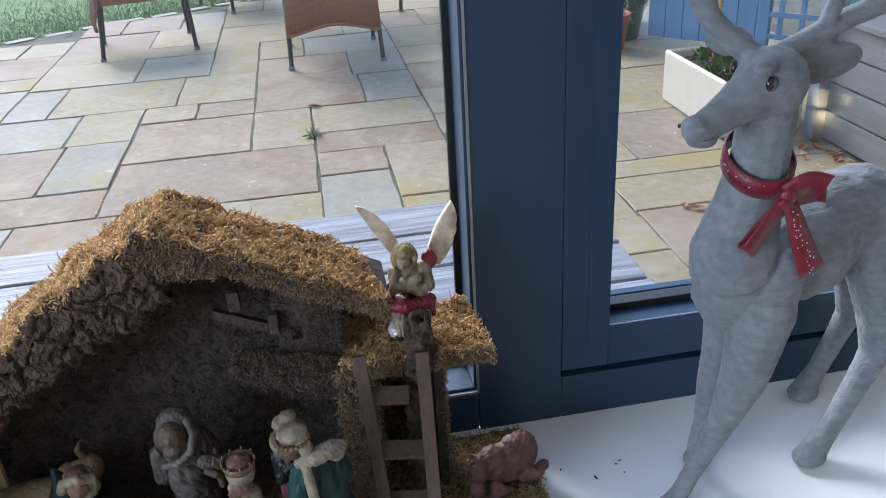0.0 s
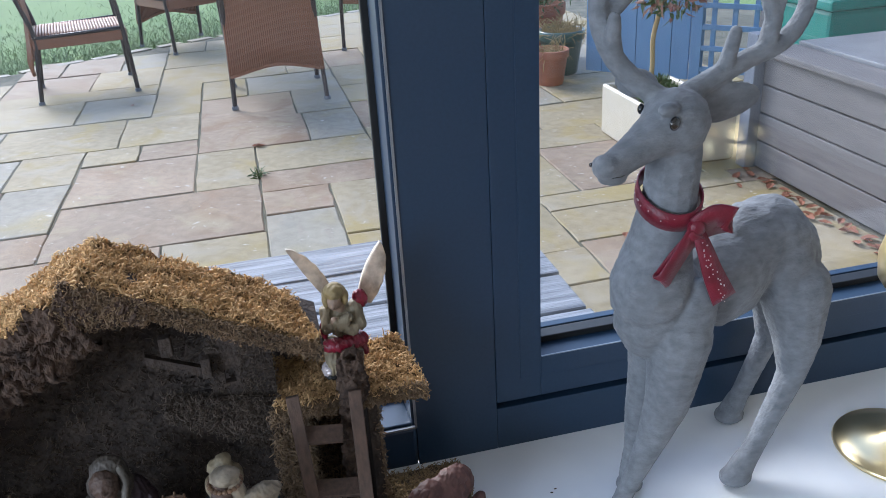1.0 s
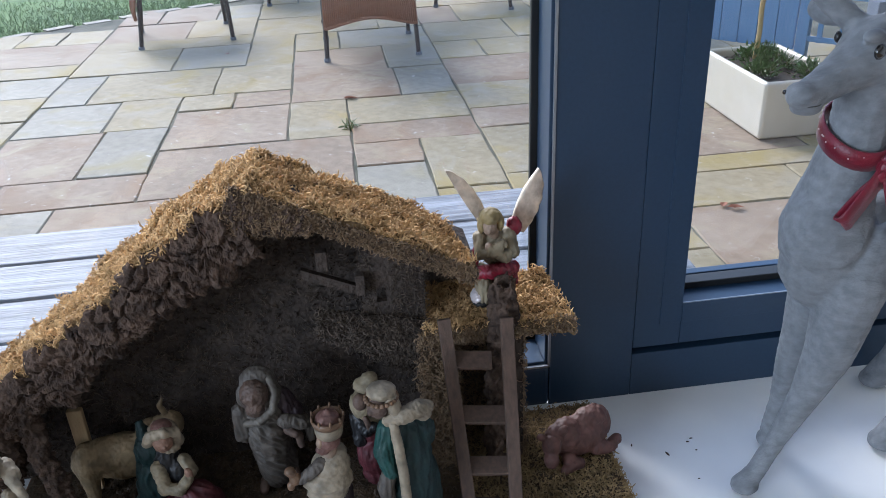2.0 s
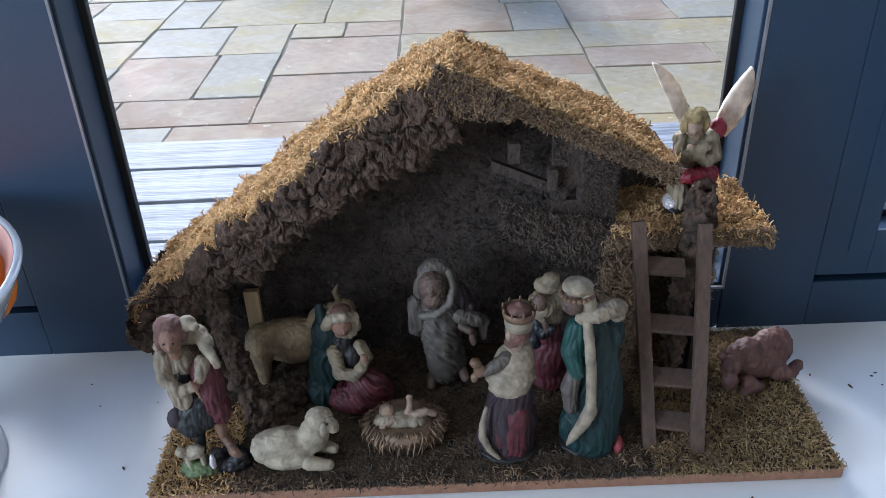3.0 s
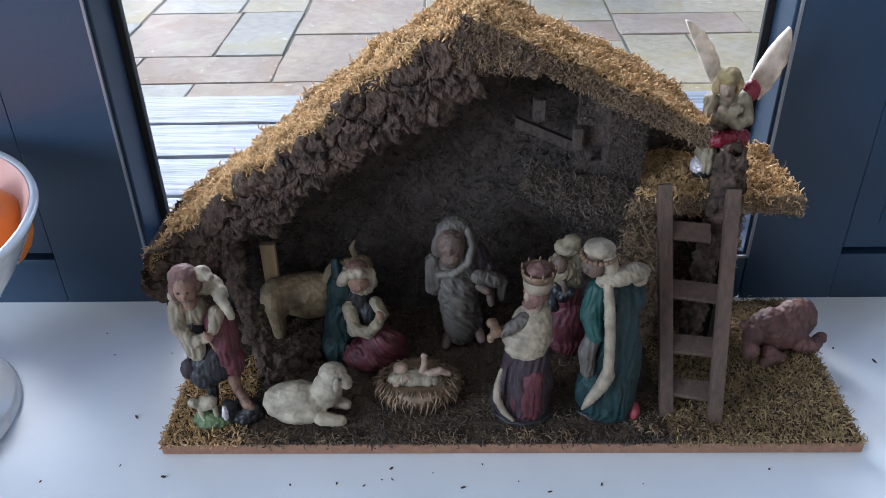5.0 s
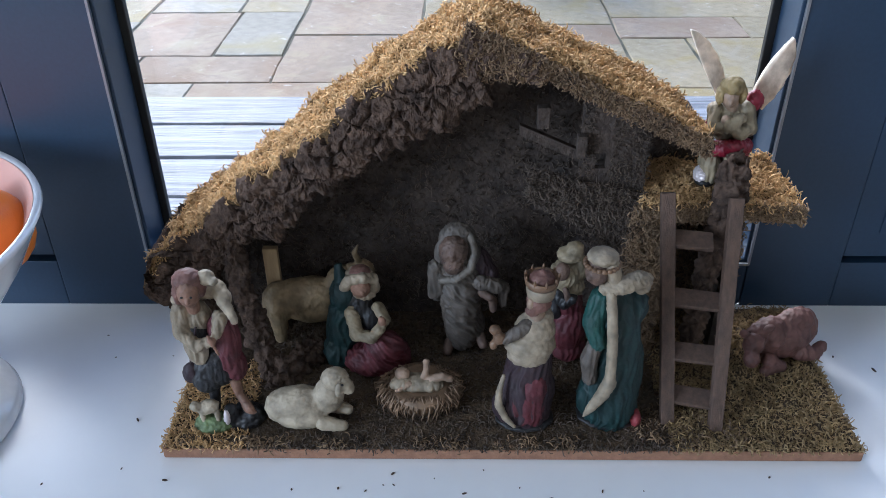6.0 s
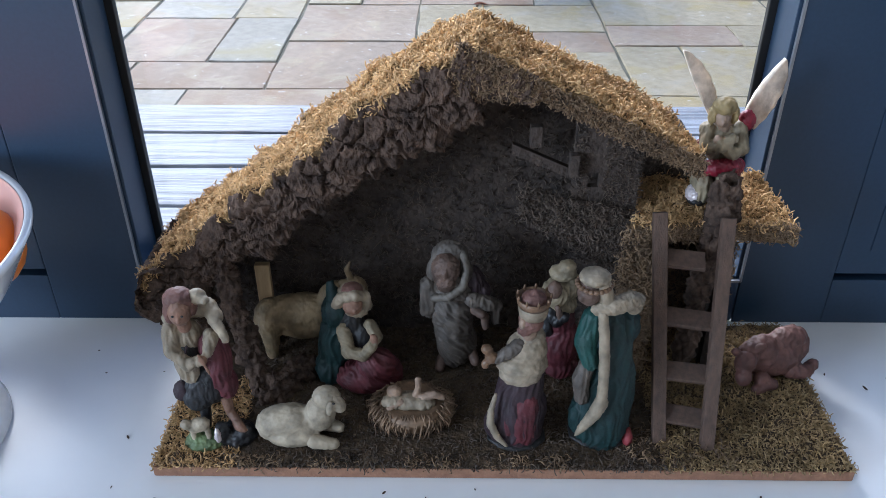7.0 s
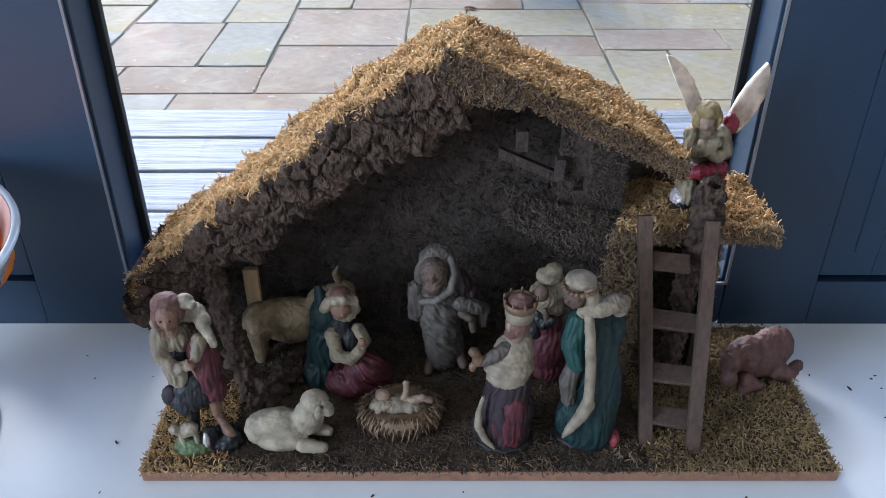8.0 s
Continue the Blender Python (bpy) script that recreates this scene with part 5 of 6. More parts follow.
# kneeling woman in green cloak
figure("kneeling_figurine", "kneeling resin woman in green cloak and crimson skirt", "figurine", [
    (C(("e", (10, -8, 13), (26, 17, 14)), ("e", (18, -12, 26), (17, 13, 14), (0, 24, 0)), ("e", (27, -8, 14), (11, 12, 14)), lean=0.8, amp=1.5, across=200), CRIMSON),
    (C(("e", (-15, 6, 34), (13, 15, 36), (0, 6, 0)), ("e", (-19, 2, 14), (13, 14, 15)), ("e", (-12, 5, 68), (11, 12, 17), (0, 14, 0)), ("c", [(-10, 3, 76), (-14, 4, 92)], [8, 3.5]), amp=1.5, across=220), GREEN),
    (C(("e", (-1, 0, 56), (11, 10, 18)), ("e", (8, -5, 50), (8, 8, 12))), BLACKFIG),
    (C(("c", [(-6, -8, 58), (-3, -15, 42), (8, -19, 42), (16, -18, 50)], [5.6, 5.4, 5, 3.6]), ("c", [(14, -8, 62), (19, -13, 54), (15, -17, 50)], [4.6, 4.4, 3.4]), lean=1.0, across=260), OLIVE),
    (F(("e", (17, -17, 55), (3.4, 3.0, 5.5), (0, -15, 0)), ("e", (2, -8, 82), (8, 7.5, 9.5)), ("e", (4, -15, 81), (1.6, 2, 2.2)), v=0.9), SKIN),
    (C(("c", [(-10, -4, 80), (-6, -9, 89), (4, -11, 92), (12, -5, 87), (12, -2, 76)], [4.4, 4.4, 4.2, 4.2, 4.2]), ("e", (1, 3, 82), (12, 9, 12)), ("e", (4, 0, 71), (10, 8, 6)), amp=0.8), CREAM),
    (F(("e", (2, -3, 92), (8.5, 8, 5))), HAIR),
], pose(-0.113, -0.096, B0, 0, 0, 4))

# manger of straw with the child
straw = bmesh.new()
rs = random.Random(7)
for k in range(520):
    a = rs.uniform(0, 6.28)
    top = rs.uniform(0.90, 1.12)
    p = Vector((0.0255 * top * math.cos(a), 0.0185 * top * math.sin(a), rs.uniform(0.013, 0.021)))
    q = p + Vector((0.004 * math.cos(a) + rs.uniform(-0.003, 0.003), 0.004 * math.sin(a) + rs.uniform(-0.002, 0.002), rs.uniform(-0.006, -0.002)))
    e = q + Vector((-0.002 * math.cos(a) + rs.uniform(-0.002, 0.002), -0.002 * math.sin(a), rs.uniform(-0.010, -0.004)))
    q.z, e.z = max(q.z, 0.0006), max(e.z, 0.0003)
    tube(straw, [p, q, e], [0.0006, 0.0007, 0.0004], 4)
figure("crib_figurine", "baby figurine lying in a straw manger", "figurine", [
    (lathe(bmesh.new(), [(0.0, 0.0), (0.017, 0.0), (0.022, 0.008), (0.0245, 0.018), (0.019, 0.019), (0.0, 0.014)], n=30), NEST),
    (straw, NEST),
    (C(("e", (-3, -1, 20), (17, 9, 6)), ("e", (-14, -3, 21), (9, 7, 6)), ("e", (8, -4, 20), (10, 7, 5)), amp=0.8), CREAM),
    (F(("e", (-13, 1, 27), (6, 5.5, 5.5)), ("c", [(2, -1, 23), (5, -1, 31), (5, -2, 39)], [3, 2.5, 2.4]), ("e", (5, -2, 41), (2.8, 2, 3)), ("c", [(8, -2, 23), (17, -3, 27), (23, -3, 24)], [4, 3.2, 2.6]), ("c", [(-8, -6, 23), (-17, -9, 20)], [2.8, 2.2]), v=0.8), PALESKIN),
], pose(-0.066, -0.139, B0, 0, 0, 3))

# standing bearded man in grey robe
figure("standing_figurine", "standing resin man in a draped grey robe", "figurine", [
    (C(("c", [(-1, 0, 14), (-2, -1, 40), (-3, -1, 62), (-3, -1, 82)], [12.5, 15, 17, 14.5]), ("e", (9, 1, 24), (8, 9, 18)), lean=0.9, amp=1.8, across=210, along=60), GREYROBE),
    (C(("e", (-18, -2, 70), (9, 9, 20), (0, 10, 0)), ("c", [(-22, -4, 84), (-24, -6, 60)], [6, 4]), amp=1.3), GREYROBE),
    (F(("c", [(-11, -4, 10), (-13, -10, 5)], [4.5, 4]), ("c", [(13, -3, 16), (16, -9, 11)], [4.5, 4]), ("c", [(14, -12, 66), (20, -15, 63)], [4, 3.4]), ("c", [(22, -12, 60), (23, -13, 50)], [3.4, 3])), BROWNSKIN),
    (F(("e", (-8, -8, 101), (11.5, 9.5, 13.5)), ("e", (-9, -16.5, 101), (2, 2.4, 3.6)), ("e", (-8, -12, 91), (8, 6, 7)), v=0.9, grain=0.0006), BROWNSKIN),
    (W(("e", (-8, -13, 90), (8, 5, 7.5)), ("e", (-15, -9, 99), (4, 6, 10))), BROWNHAIR),
    (C(("e", (-5, 2, 105), (15, 9.5, 15.5)), ("e", (7, -1, 93), (6, 8, 13)), ("e", (-18, 0, 94), (5, 7, 12)), amp=0.8), GREYROBE),
    (C(("c", [(5, -5, 112), (8, -8, 100), (5, -13, 88), (-6, -16, 80), (-17, -12, 77)], [2.8, 3.0, 3.2, 3.4, 3.0]), amp=0.7, lean=0.8), PALEROBE),
    (C(("e", (13, 1, 84), (9, 10, 15), (0, -18, 0)), ("e", (19, 0, 74), (8, 9, 10))), PLUM),
    (C(("c", [(12, -10, 74), (24, -9, 70), (32, -4, 64)], [6, 6, 4.5]), ("c", [(30, -6, 66), (31, -7, 50)], [4.5, 2.5]), amp=1.2), GREYROBE),
], pose(-0.033, -0.076, B0))

# crowned king in plum robe with white cape
figure("king_figurine", "crowned resin king in plum robe and white cape", "figurine", [
    (C(("c", [(2, 0, 8), (2, 0, 30), (4, 0, 56), (5, 0, 80)], [19, 17.5, 15.5, 12]), ("e", (-6, -3, 14), (16, 14, 16)), ("e", (12, 0, 26), (11, 13, 28)), amp=1.5, across=210), PLUM),
    (C(("e", (3, -12, 18), (13, 7, 22)), ("e", (6, -11, 36), (10, 7, 18)), amp=1.4, across=240), CRIMSON),
    (F(("e", (2, -3, 3), (23, 18, 4))), BLACKFIG),
    (F(("c", [(-15, -12, 50), (-18, -14, 36), (-18, -16, 26), (-13, -18, 15), (-6, -20, 8)], [1.6, 2.6, 3.2, 2.6, 1.4])), CREAM),
    (W(("e", (3, -2, 72), (19, 16, 12)), ("e", (6, -1, 84), (15, 13, 13)), ("e", (9, 0, 93), (10, 9, 9)), ("e", (2, -6, 65), (16, 12, 8)), amp=0.8, scale=300), CREAM),
    (C(("c", [(0, -6, 90), (-8, -10, 86), (-15, -11, 82)], [5, 4.4, 3.6]), amp=0.9), GREYROBE),
    (F(("e", (-19, -11, 83), (5, 4.4, 5)), ("e", (-22, -11, 90), (4.5, 4, 4), (0, 20, 0)), ("e", (-23, -11, 77), (3, 3, 4))), GOLD),
    (F(("c", [(7, -3, 96), (7, -4, 106)], [5.4, 5.2]), ("e", (7, -5, 112), (8.4, 8.4, 9.6)), ("e", (1, -11, 112), (3, 3, 4.5)), v=0.9), PALESKIN),
    (W(("e", (7, -6, 111), (9, 9.4, 8)), ("e", (3, -10, 106), (6, 4, 5))), HAIR),
    (lathe(bmesh.new(), [(0.0, 0.115), (0.0092, 0.115), (0.0100, 0.119), (0.0103, 0.125), (0.0, 0.127)], 0.008, -0.005, 28), CREAM),
    (lathe(bmesh.new(), [(0.0102, 0.1235), (0.0110, 0.125), (0.0118, 0.130), (0.0108, 0.130), (0.0098, 0.125)], 0.008, -0.005, 28, close=True), GOLD),
    (ring_of(9, 11.2, 130.5, (8, -5), (1.0, 1.0, 2.6)), GOLD),
    (F(("e", (8, -5, 128), (9, 9, 6)), ("e", (8, -5, 134), (2.4, 2.4, 2))), HAIR),
], pose(0.0095, -0.154, B0))

# turbaned king in crimson, further back
figure("king_figurine", "turbaned resin king in crimson and olive", "figurine", [
    (C(("e", (0, 0, 34), (16, 14, 26)), ("e", (2, 2, 12), (15, 13, 14)), ("e", (-2, 0, 58), (12, 11, 14)), amp=1.2, across=230), CRIMSON),
    (C(("e", (-6, -2, 84), (12, 10, 14)), ("e", (-2, 0, 72), (13, 10, 10)), ("e", (4, 2, 88), (9, 9, 12)), amp=1.0), OLIVE),
    (W(("e", (-3, -3, 103), (11, 10, 6)), ("e", (0, -3, 109), (7, 7, 4.5)), amp=0.6), OLIVE),
    (F(("e", (-9, -10, 92), (6, 5.5, 8)), v=0.9), BROWNSKIN),
    (C(("c", [(-11, -4, 70), (-6, -12, 64), (0, -14, 70)], [5.6, 4.6, 3.6]), ("c", [(-14, -3, 72), (-12, -6, 50)], [5, 5])), BLACKFIG),
    (F(("c", [(-3, -14, 68), (-6, -13, 78)], [3, 2.4])), BROWNSKIN),
], pose(0.049, -0.088, B0))

# bowing king in green robe with white scarf
figure("king_figurine", "bowing resin king in green robe and white scarf", "figurine", [
    (C(("c", [(2, 0, 10), (2, 0, 36), (2, 0, 66), (0, 0, 94), (-2, -1, 110)], [21, 20, 18.5, 16, 11]), ("e", (14, 2, 40), (10, 14, 40)), ("e", (-8, -4, 22), (14, 12, 22)), ("e", (12, 2, 100), (9, 11, 16)), amp=1.7, across=190, along=30), GREEN),
    (C(("c", [(-12, -5, 112), (-17, -9, 94), (-13, -14, 80)], [8, 7.5, 6]), amp=1.0), TEALROBE),
    (C(("c", [(-13, -12, 82), (-18, -14, 66), (-16, -14, 48)], [5.5, 6, 5])), GREYROBE),
    (F(("c", [(-9, -15, 123), (-7, -19, 108), (-5, -21, 86), (-4, -22, 66), (-4, -23, 52)], [3.4, 3.8, 3.8, 3.8, 4.2]), ("c", [(-4, -23, 52), (-8, -24, 42), (-15, -23, 28), (-19, -21, 18)], [5.2, 4.8, 3.4, 1.2]), sm=2), CREAM),
    (C(("c", [(-12, -12, 124), (-2, -13, 127), (10, -8, 128), (17, -2, 124)], [4.6, 6, 6.5, 4.5]), ("e", (13, -6, 122), (6, 5, 6)), amp=1.0, lean=0.7), CREAM),
    (F(("e", (-18, -9, 136), (8.4, 8.4, 10.5)), ("e", (-24, -14, 134), (2.4, 2.4, 3)), v=0.9), BROWNSKIN),
    (C(("c", [(-10, -10, 140), (-6, -11, 130), (-2, -12, 124)], [6, 5, 4]), ("e", (-13, -2, 136), (9, 7, 10)), amp=0.8), CREAM),
    (W(("e", (-15, -7, 146), (11, 10.5, 6)), amp=0.7, scale=260), CREAM),
    (ring_of(20, 10.6, 141.5, (-15.5, -8), (2.0, 2.0, 1.6)), GOLD),
    (F(("e", (21, -10, 7), (4.5, 8, 7))), SHOE),
    (F(("e", (2, -2, 3), (24, 18, 4))), BLACKFIG),
], pose(0.071, -0.152, B0))


# kneeling angel on the shed roof
def wing_piece(base, tip, wide, bend, seed):
    """A feathered wing; wide is the breadth of its trailing side, bend its bow, in millimetres."""
    bm = bmesh.new()
    base, tip = Vector(base) * 0.001, Vector(tip) * 0.001
    ax = tip - base
    side = Vector((-ax.z, 0, ax.x)).normalized() * (-1 if wide > 0 else 1)
    nrm = ax.cross(side).normalized()
    n, m = 26, 9
    tops, lows = [], []
    for k in range(n + 1):
        t = k / n
        c = base + ax * t - side * 0.001 * bend * math.sin(math.pi * t)
        w = abs(wide) * 0.001 * (0.5 + 1.7 * t) * (1 - t) ** 0.85 + 0.0010
        w *= 1 + 0.10 * abs(math.sin(t * 15 + seed)) * t
        r0, r1 = [], []
        for j in range(m + 1):
            f = j / m
            h = 0.0022 * (1 - f) ** 0.6 + 0.0005 * math.sin(f * 24 + t * 30 + seed) * (0.3 + f)
            r0.append(bm.verts.new(c + side * w * f + nrm * (h + 0.0005)))
            r1.append(bm.verts.new(c + side * w * f - nrm * (h * 0.6 + 0.0005)))
        tops.append(r0)
        lows.append(r1)
    for g in (tops, lows):
        for a, b in zip(g, g[1:]):
            for j in range(m):
                bm.faces.new((a[j], a[j + 1], b[j + 1], b[j]))
    for k in range(n):
        for j in (0, m):
            bm.faces.new((tops[k][j], tops[k + 1][j], lows[k + 1][j], lows[k][j]))
    for k in (0, n):
        for j in range(m):
            bm.faces.new((tops[k][j], tops[k][j + 1], lows[k][j + 1], lows[k][j]))
    bmesh.ops.recalc_face_normals(bm, faces=bm.faces)
    return bm


figure("angel_figurine", "kneeling resin angel with raised cream wings", "figurine", [
    (C(("c", [(-10, 2, 22), (-11, -9, 15), (-12, -11, 4)], [8, 8, 6]), ("c", [(8, 2, 22), (8, -10, 16), (8, -11, 4)], [9, 9, 7]), ("e", (0, 4, 10), (16, 10, 10)), amp=0.9), OLIVE),
    (C(("e", (2, 1, 44), (14, 10.5, 17)), ("c", [(-12, -1, 54), (-14, -8, 44), (-4, -13, 46), (6, -13, 52)], [6, 5.6, 5, 4]), ("c", [(15, -1, 54), (17, -8, 42), (8, -13, 40), (-6, -13, 50)], [6.5, 6, 5, 4]), amp=0.9), OLIVE),
    (F(("e", (-5, -9, 67), (7, 7.4, 8.5)), ("e", (-7, -16, 65), (1.6, 2, 2.2)), ("c", [(1, -3, 56), (0, -5, 62)], [5, 5]), ("e", (-7, -13, 51), (4, 3.4, 4)), v=0.9), PALESKIN),
    (W(("e", (-4, -8, 74.5), (10.5, 9.5, 7)), ("e", (-1, 0, 68), (10, 7.5, 10)), ("e", (5, -6, 68), (4.5, 7, 8)), ("e", (-12, -6, 67), (3, 6, 8)), amp=0.9, scale=260), BLOND),
    (C(("c", [(-15, -6, 26), (-4, -13, 29), (8, -13, 30), (18, -6, 27)], [5, 6, 6.5, 5.5]), ("c", [(17, -6, 26), (20, -6, 14)], [5, 2.6]), ("e", (-15, 3, 36), (4, 5, 9)), ("e", (21, 0, 60), (7, 5.5, 8), (0, -20, 0)), amp=1.2, lean=0.6), ANGELRED),
    (wing_piece((-8, 7, 60), (-39, 7, 109), 15, 1, 0), WINGS),
    (wing_piece((20, 7, 56), (46, 7, 102), 25, 4, 2), WINGS),
    (W(("e", (-17, -8, 6), (7, 8, 7)), amp=1.4, scale=420), PRINT),
    (F(("e", (-14, -9, 2), (9, 9, 4)), ("e", (6, -12, 2), (9, 7, 4))), BLACKFIG),
], pose(0.1545, -0.055, 0.162, 0, 0, 4) @ Matrix.Diagonal((0.86, 1, 1, 1)))

# brown cow lying outside
figure("cow_figurine", "brown resin cow lying on the moss", "figurine", [
    (C(("e", (2, 0, 19), (28, 16, 19)), ("e", (22, 5, 22), (14, 14, 18)), ("e", (16, 2, 33), (16, 11, 9), (0, 8, 0)), ("c", [(16, -10, 9), (28, -12, 7), (36, -9, 10)], [7.5, 6, 4.5]), amp=0.8, across=240, along=120), BROWNFIG),
    (W(("e", (-10, -2, 24), (16, 14, 18)), ("e", (-22, -4, 26), (10, 10, 14)), amp=1.4, scale=190), BROWNFIG),
    (F(("e", (-28, -9, 25), (8, 9, 11), (20, 10, 0)), ("e", (-31, -15, 15), (6.5, 7, 8)), ("e", (-18, -9, 37), (6, 3.5, 4), (0, -35, 0)), ("e", (-36, -6, 34), (5, 3, 3.5), (0, 30, 0)), ("c", [(-14, -14, 10), (-6, -18, 5), (-20, -20, 4)], [6.5, 5.5, 4.5])), BROWNFIG),
], pose(0.219, -0.084, B0, 0, 0, 14))

# ---- reindeer ornament ----
dm = bmesh.new()
ell(dm, (0.402, -0.112, 0.203), (0.038, 0.034, 0.047), (0, 18, 18))
ell(dm, (0.392, -0.117, 0.225), (0.034, 0.033, 0.040), (0, 10, 18))
ell(dm, (0.465, -0.088, 0.206), (0.061, 0.038, 0.043), (0, 0, 20))
ell(dm, (0.525, -0.064, 0.215), (0.046, 0.039, 0.046), (0, 12, 20))
ell(dm, (0.500, -0.074, 0.223), (0.054, 0.034, 0.037), (0, -5, 20))
ell(dm, (0.545, -0.056, 0.200), (0.036, 0.039, 0.046), (0, 0, 20))
cap(dm, [(0.396, -0.113, 0.235), (0.399, -0.114, 0.265), (0.403, -0.116, 0.295), (0.404, -0.118, 0.3360)], [0.0305, 0.0245, 0.0208, 0.0200])
ell(dm, (0.4000, -0.1220, 0.3560), (0.0275, 0.0245, 0.0255), (0, 0, 25))
cap(dm, [(0.390, -0.127, 0.354), (0.368, -0.135, 0.347), (0.352, -0.1415, 0.3415), (0.341, -0.1455, 0.3385)], [0.0190, 0.0138, 0.0112, 0.0102])
ell(dm, (0.3360, -0.1480, 0.3400), (0.0095, 0.0105, 0.0090))
ell(dm, (0.3430, -0.1450, 0.3305), (0.011, 0.009, 0.0055))
ell(dm, (0.3840, -0.1410, 0.3720), (0.010, 0.006, 0.005), (0, 0, 25))
# legs
ell(dm, (0.420, -0.138, 0.198), (0.020, 0.012, 0.040), (0, 12, 18))
ell(dm, (0.540, -0.090, 0.190), (0.026, 0.014, 0.042), (0, -8, 20))
cap(dm, [(0.412, -0.132, 0.185), (0.402, -0.135, 0.125), (0.388, -0.137, 0.088), (0.371, -0.138, 0.050), (0.356, -0.139, 0.018), (0.349, -0.140, 0.009)], [0.0255, 0.0185, 0.0120, 0.0078, 0.0078, 0.0092])
cap(dm, [(0.408, -0.099, 0.185), (0.404, -0.096, 0.125), (0.398, -0.094, 0.088), (0.396, -0.092, 0.050), (0.393, -0.091, 0.018), (0.395, -0.092, 0.009)], [0.0235, 0.0165, 0.0112, 0.0076, 0.0078, 0.0092])
cap(dm, [(0.548, -0.082, 0.178), (0.552, -0.090, 0.130), (0.549, -0.094, 0.095), (0.536, -0.098, 0.072), (0.512, -0.106, 0.034), (0.493, -0.112, 0.012)], [0.0320, 0.0215, 0.0130, 0.0110, 0.0090, 0.0118])
cap(dm, [(0.556, -0.038, 0.178), (0.566, -0.034, 0.130), (0.566, -0.032, 0.095), (0.558, -0.031, 0.070), (0.545, -0.030, 0.034), (0.535, -0.030, 0.012)], [0.0290, 0.0195, 0.0120, 0.0102, 0.0090, 0.0118])
ell(dm, (0.490, -0.113, 0.008), (0.016, 0.013, 0.0095))
ell(dm, (0.534, -0.030, 0.008), (0.016, 0.013, 0.0095))
ell(dm, (0.347, -0.141, 0.007), (0.012, 0.011, 0.008))
ell(dm, (0.395, -0.092, 0.007), (0.013, 0.012, 0.008))
# ears
ell(dm, (0.4470, -0.1050, 0.3600), (0.034, 0.007, 0.0145), (0, -6, 4))
ell(dm, (0.3860, -0.0880, 0.3780), (0.012, 0.018, 0.011), (0, 30, 30))
# antlers
cap(dm, curve_pts([(0.4130, -0.1120, 0.3720), (0.4400, -0.1040, 0.3800), (0.4700, -0.0980, 0.3890), (0.5000, -0.0940, 0.3980), (0.5180, -0.0900, 0.4180), (0.5210, -0.0880, 0.4460), (0.5160, -0.0880, 0.4710)], 3), [0.0084, 0.0082, 0.0080, 0.0080, 0.0078, 0.0077, 0.0076, 0.0076, 0.0074, 0.0072, 0.0072, 0.0070, 0.0068, 0.0066, 0.0064, 0.0062, 0.0058, 0.0054, 0.0048])
cap(dm, [(0.4460, -0.1030, 0.3820), (0.4490, -0.1060, 0.3980), (0.4510, -0.1080, 0.4120)], [0.0064, 0.0058, 0.0048])
cap(dm, [(0.4840, -0.0960, 0.3940), (0.4870, -0.0980, 0.4160), (0.4790, -0.1000, 0.4340), (0.4660, -0.1010, 0.4500)], [0.0072, 0.0068, 0.0060, 0.0048])
cap(dm, [(0.4860, -0.0980, 0.4180), (0.4920, -0.0980, 0.4420), (0.4900, -0.0980, 0.4620)], [0.0068, 0.0060, 0.0044])
cap(dm, curve_pts([(0.3920, -0.1120, 0.3720), (0.3720, -0.1060, 0.3880), (0.3590, -0.1000, 0.4060), (0.3520, -0.0940, 0.4310), (0.3580, -0.0900, 0.4580), (0.3660, -0.0880, 0.4760)], 3), [0.0084, 0.0082, 0.0080, 0.0080, 0.0078, 0.0077, 0.0076, 0.0076, 0.0074, 0.0072, 0.0072, 0.0070, 0.0068, 0.0066, 0.0064, 0.0056])
cap(dm, [(0.3610, -0.1020, 0.4030), (0.3570, -0.1080, 0.4180), (0.3570, -0.1100, 0.4300)], [0.0068, 0.0060, 0.0048])
cap(dm, [(0.3560, -0.0920, 0.4260), (0.3740, -0.0900, 0.4400), (0.3880, -0.0880, 0.4540)], [0.0068, 0.0060, 0.0048])
deer = fused(dm, 0.0017, 3)
deer.normal_update()
for v in deer.verts:                    # muscle under the flock, and the lie of the hair
    p = v.co
    calm = 0.25 if p.z > 0.30 or p.z < 0.09 else 1.0
    flow = Vector((p.x * 34 + p.z * 18, p.y * 34, p.z * 26 - p.x * 14))
    hair = Vector((p.x * 120 + p.z * 60, p.y * 420, p.z * 330 - p.x * 160))
    v.co += v.normal * (calm * 0.0004 * (0.5 - abs(noise.noise(flow)) * 2) + 0.0004 * noise.noise(hair))
eye = bmesh.new()
ell(eye, (0.3880, -0.1440, 0.3625), (0.0052, 0.0030, 0.0052), (0, 0, 25))
ell(eye, (0.3795, -0.1100, 0.3650), (0.0038, 0.0026, 0.0040), (0, 0, 60))
ell(eye, (0.3425, -0.1452, 0.3338), (0.0113, 0.0098, 0.0009), (0, 0, 18))
for sx, sy in ((0.3300, -0.1525), (0.3275, -0.1440)):
    ell(eye, (sx, sy, 0.3415), (0.0014, 0.0014, 0.0016))
figure("reindeer_ornament", "standing grey flocked reindeer ornament with antlers", "ornament", [(deer, FELT), (eye, BLACKEYE)], None, "ornaments on the window board")

# red ribbon tied round its neck
ribbon = tagged(empty("ribbon_bow"), "dark red printed ribbon tied in a bow", "ribbon")


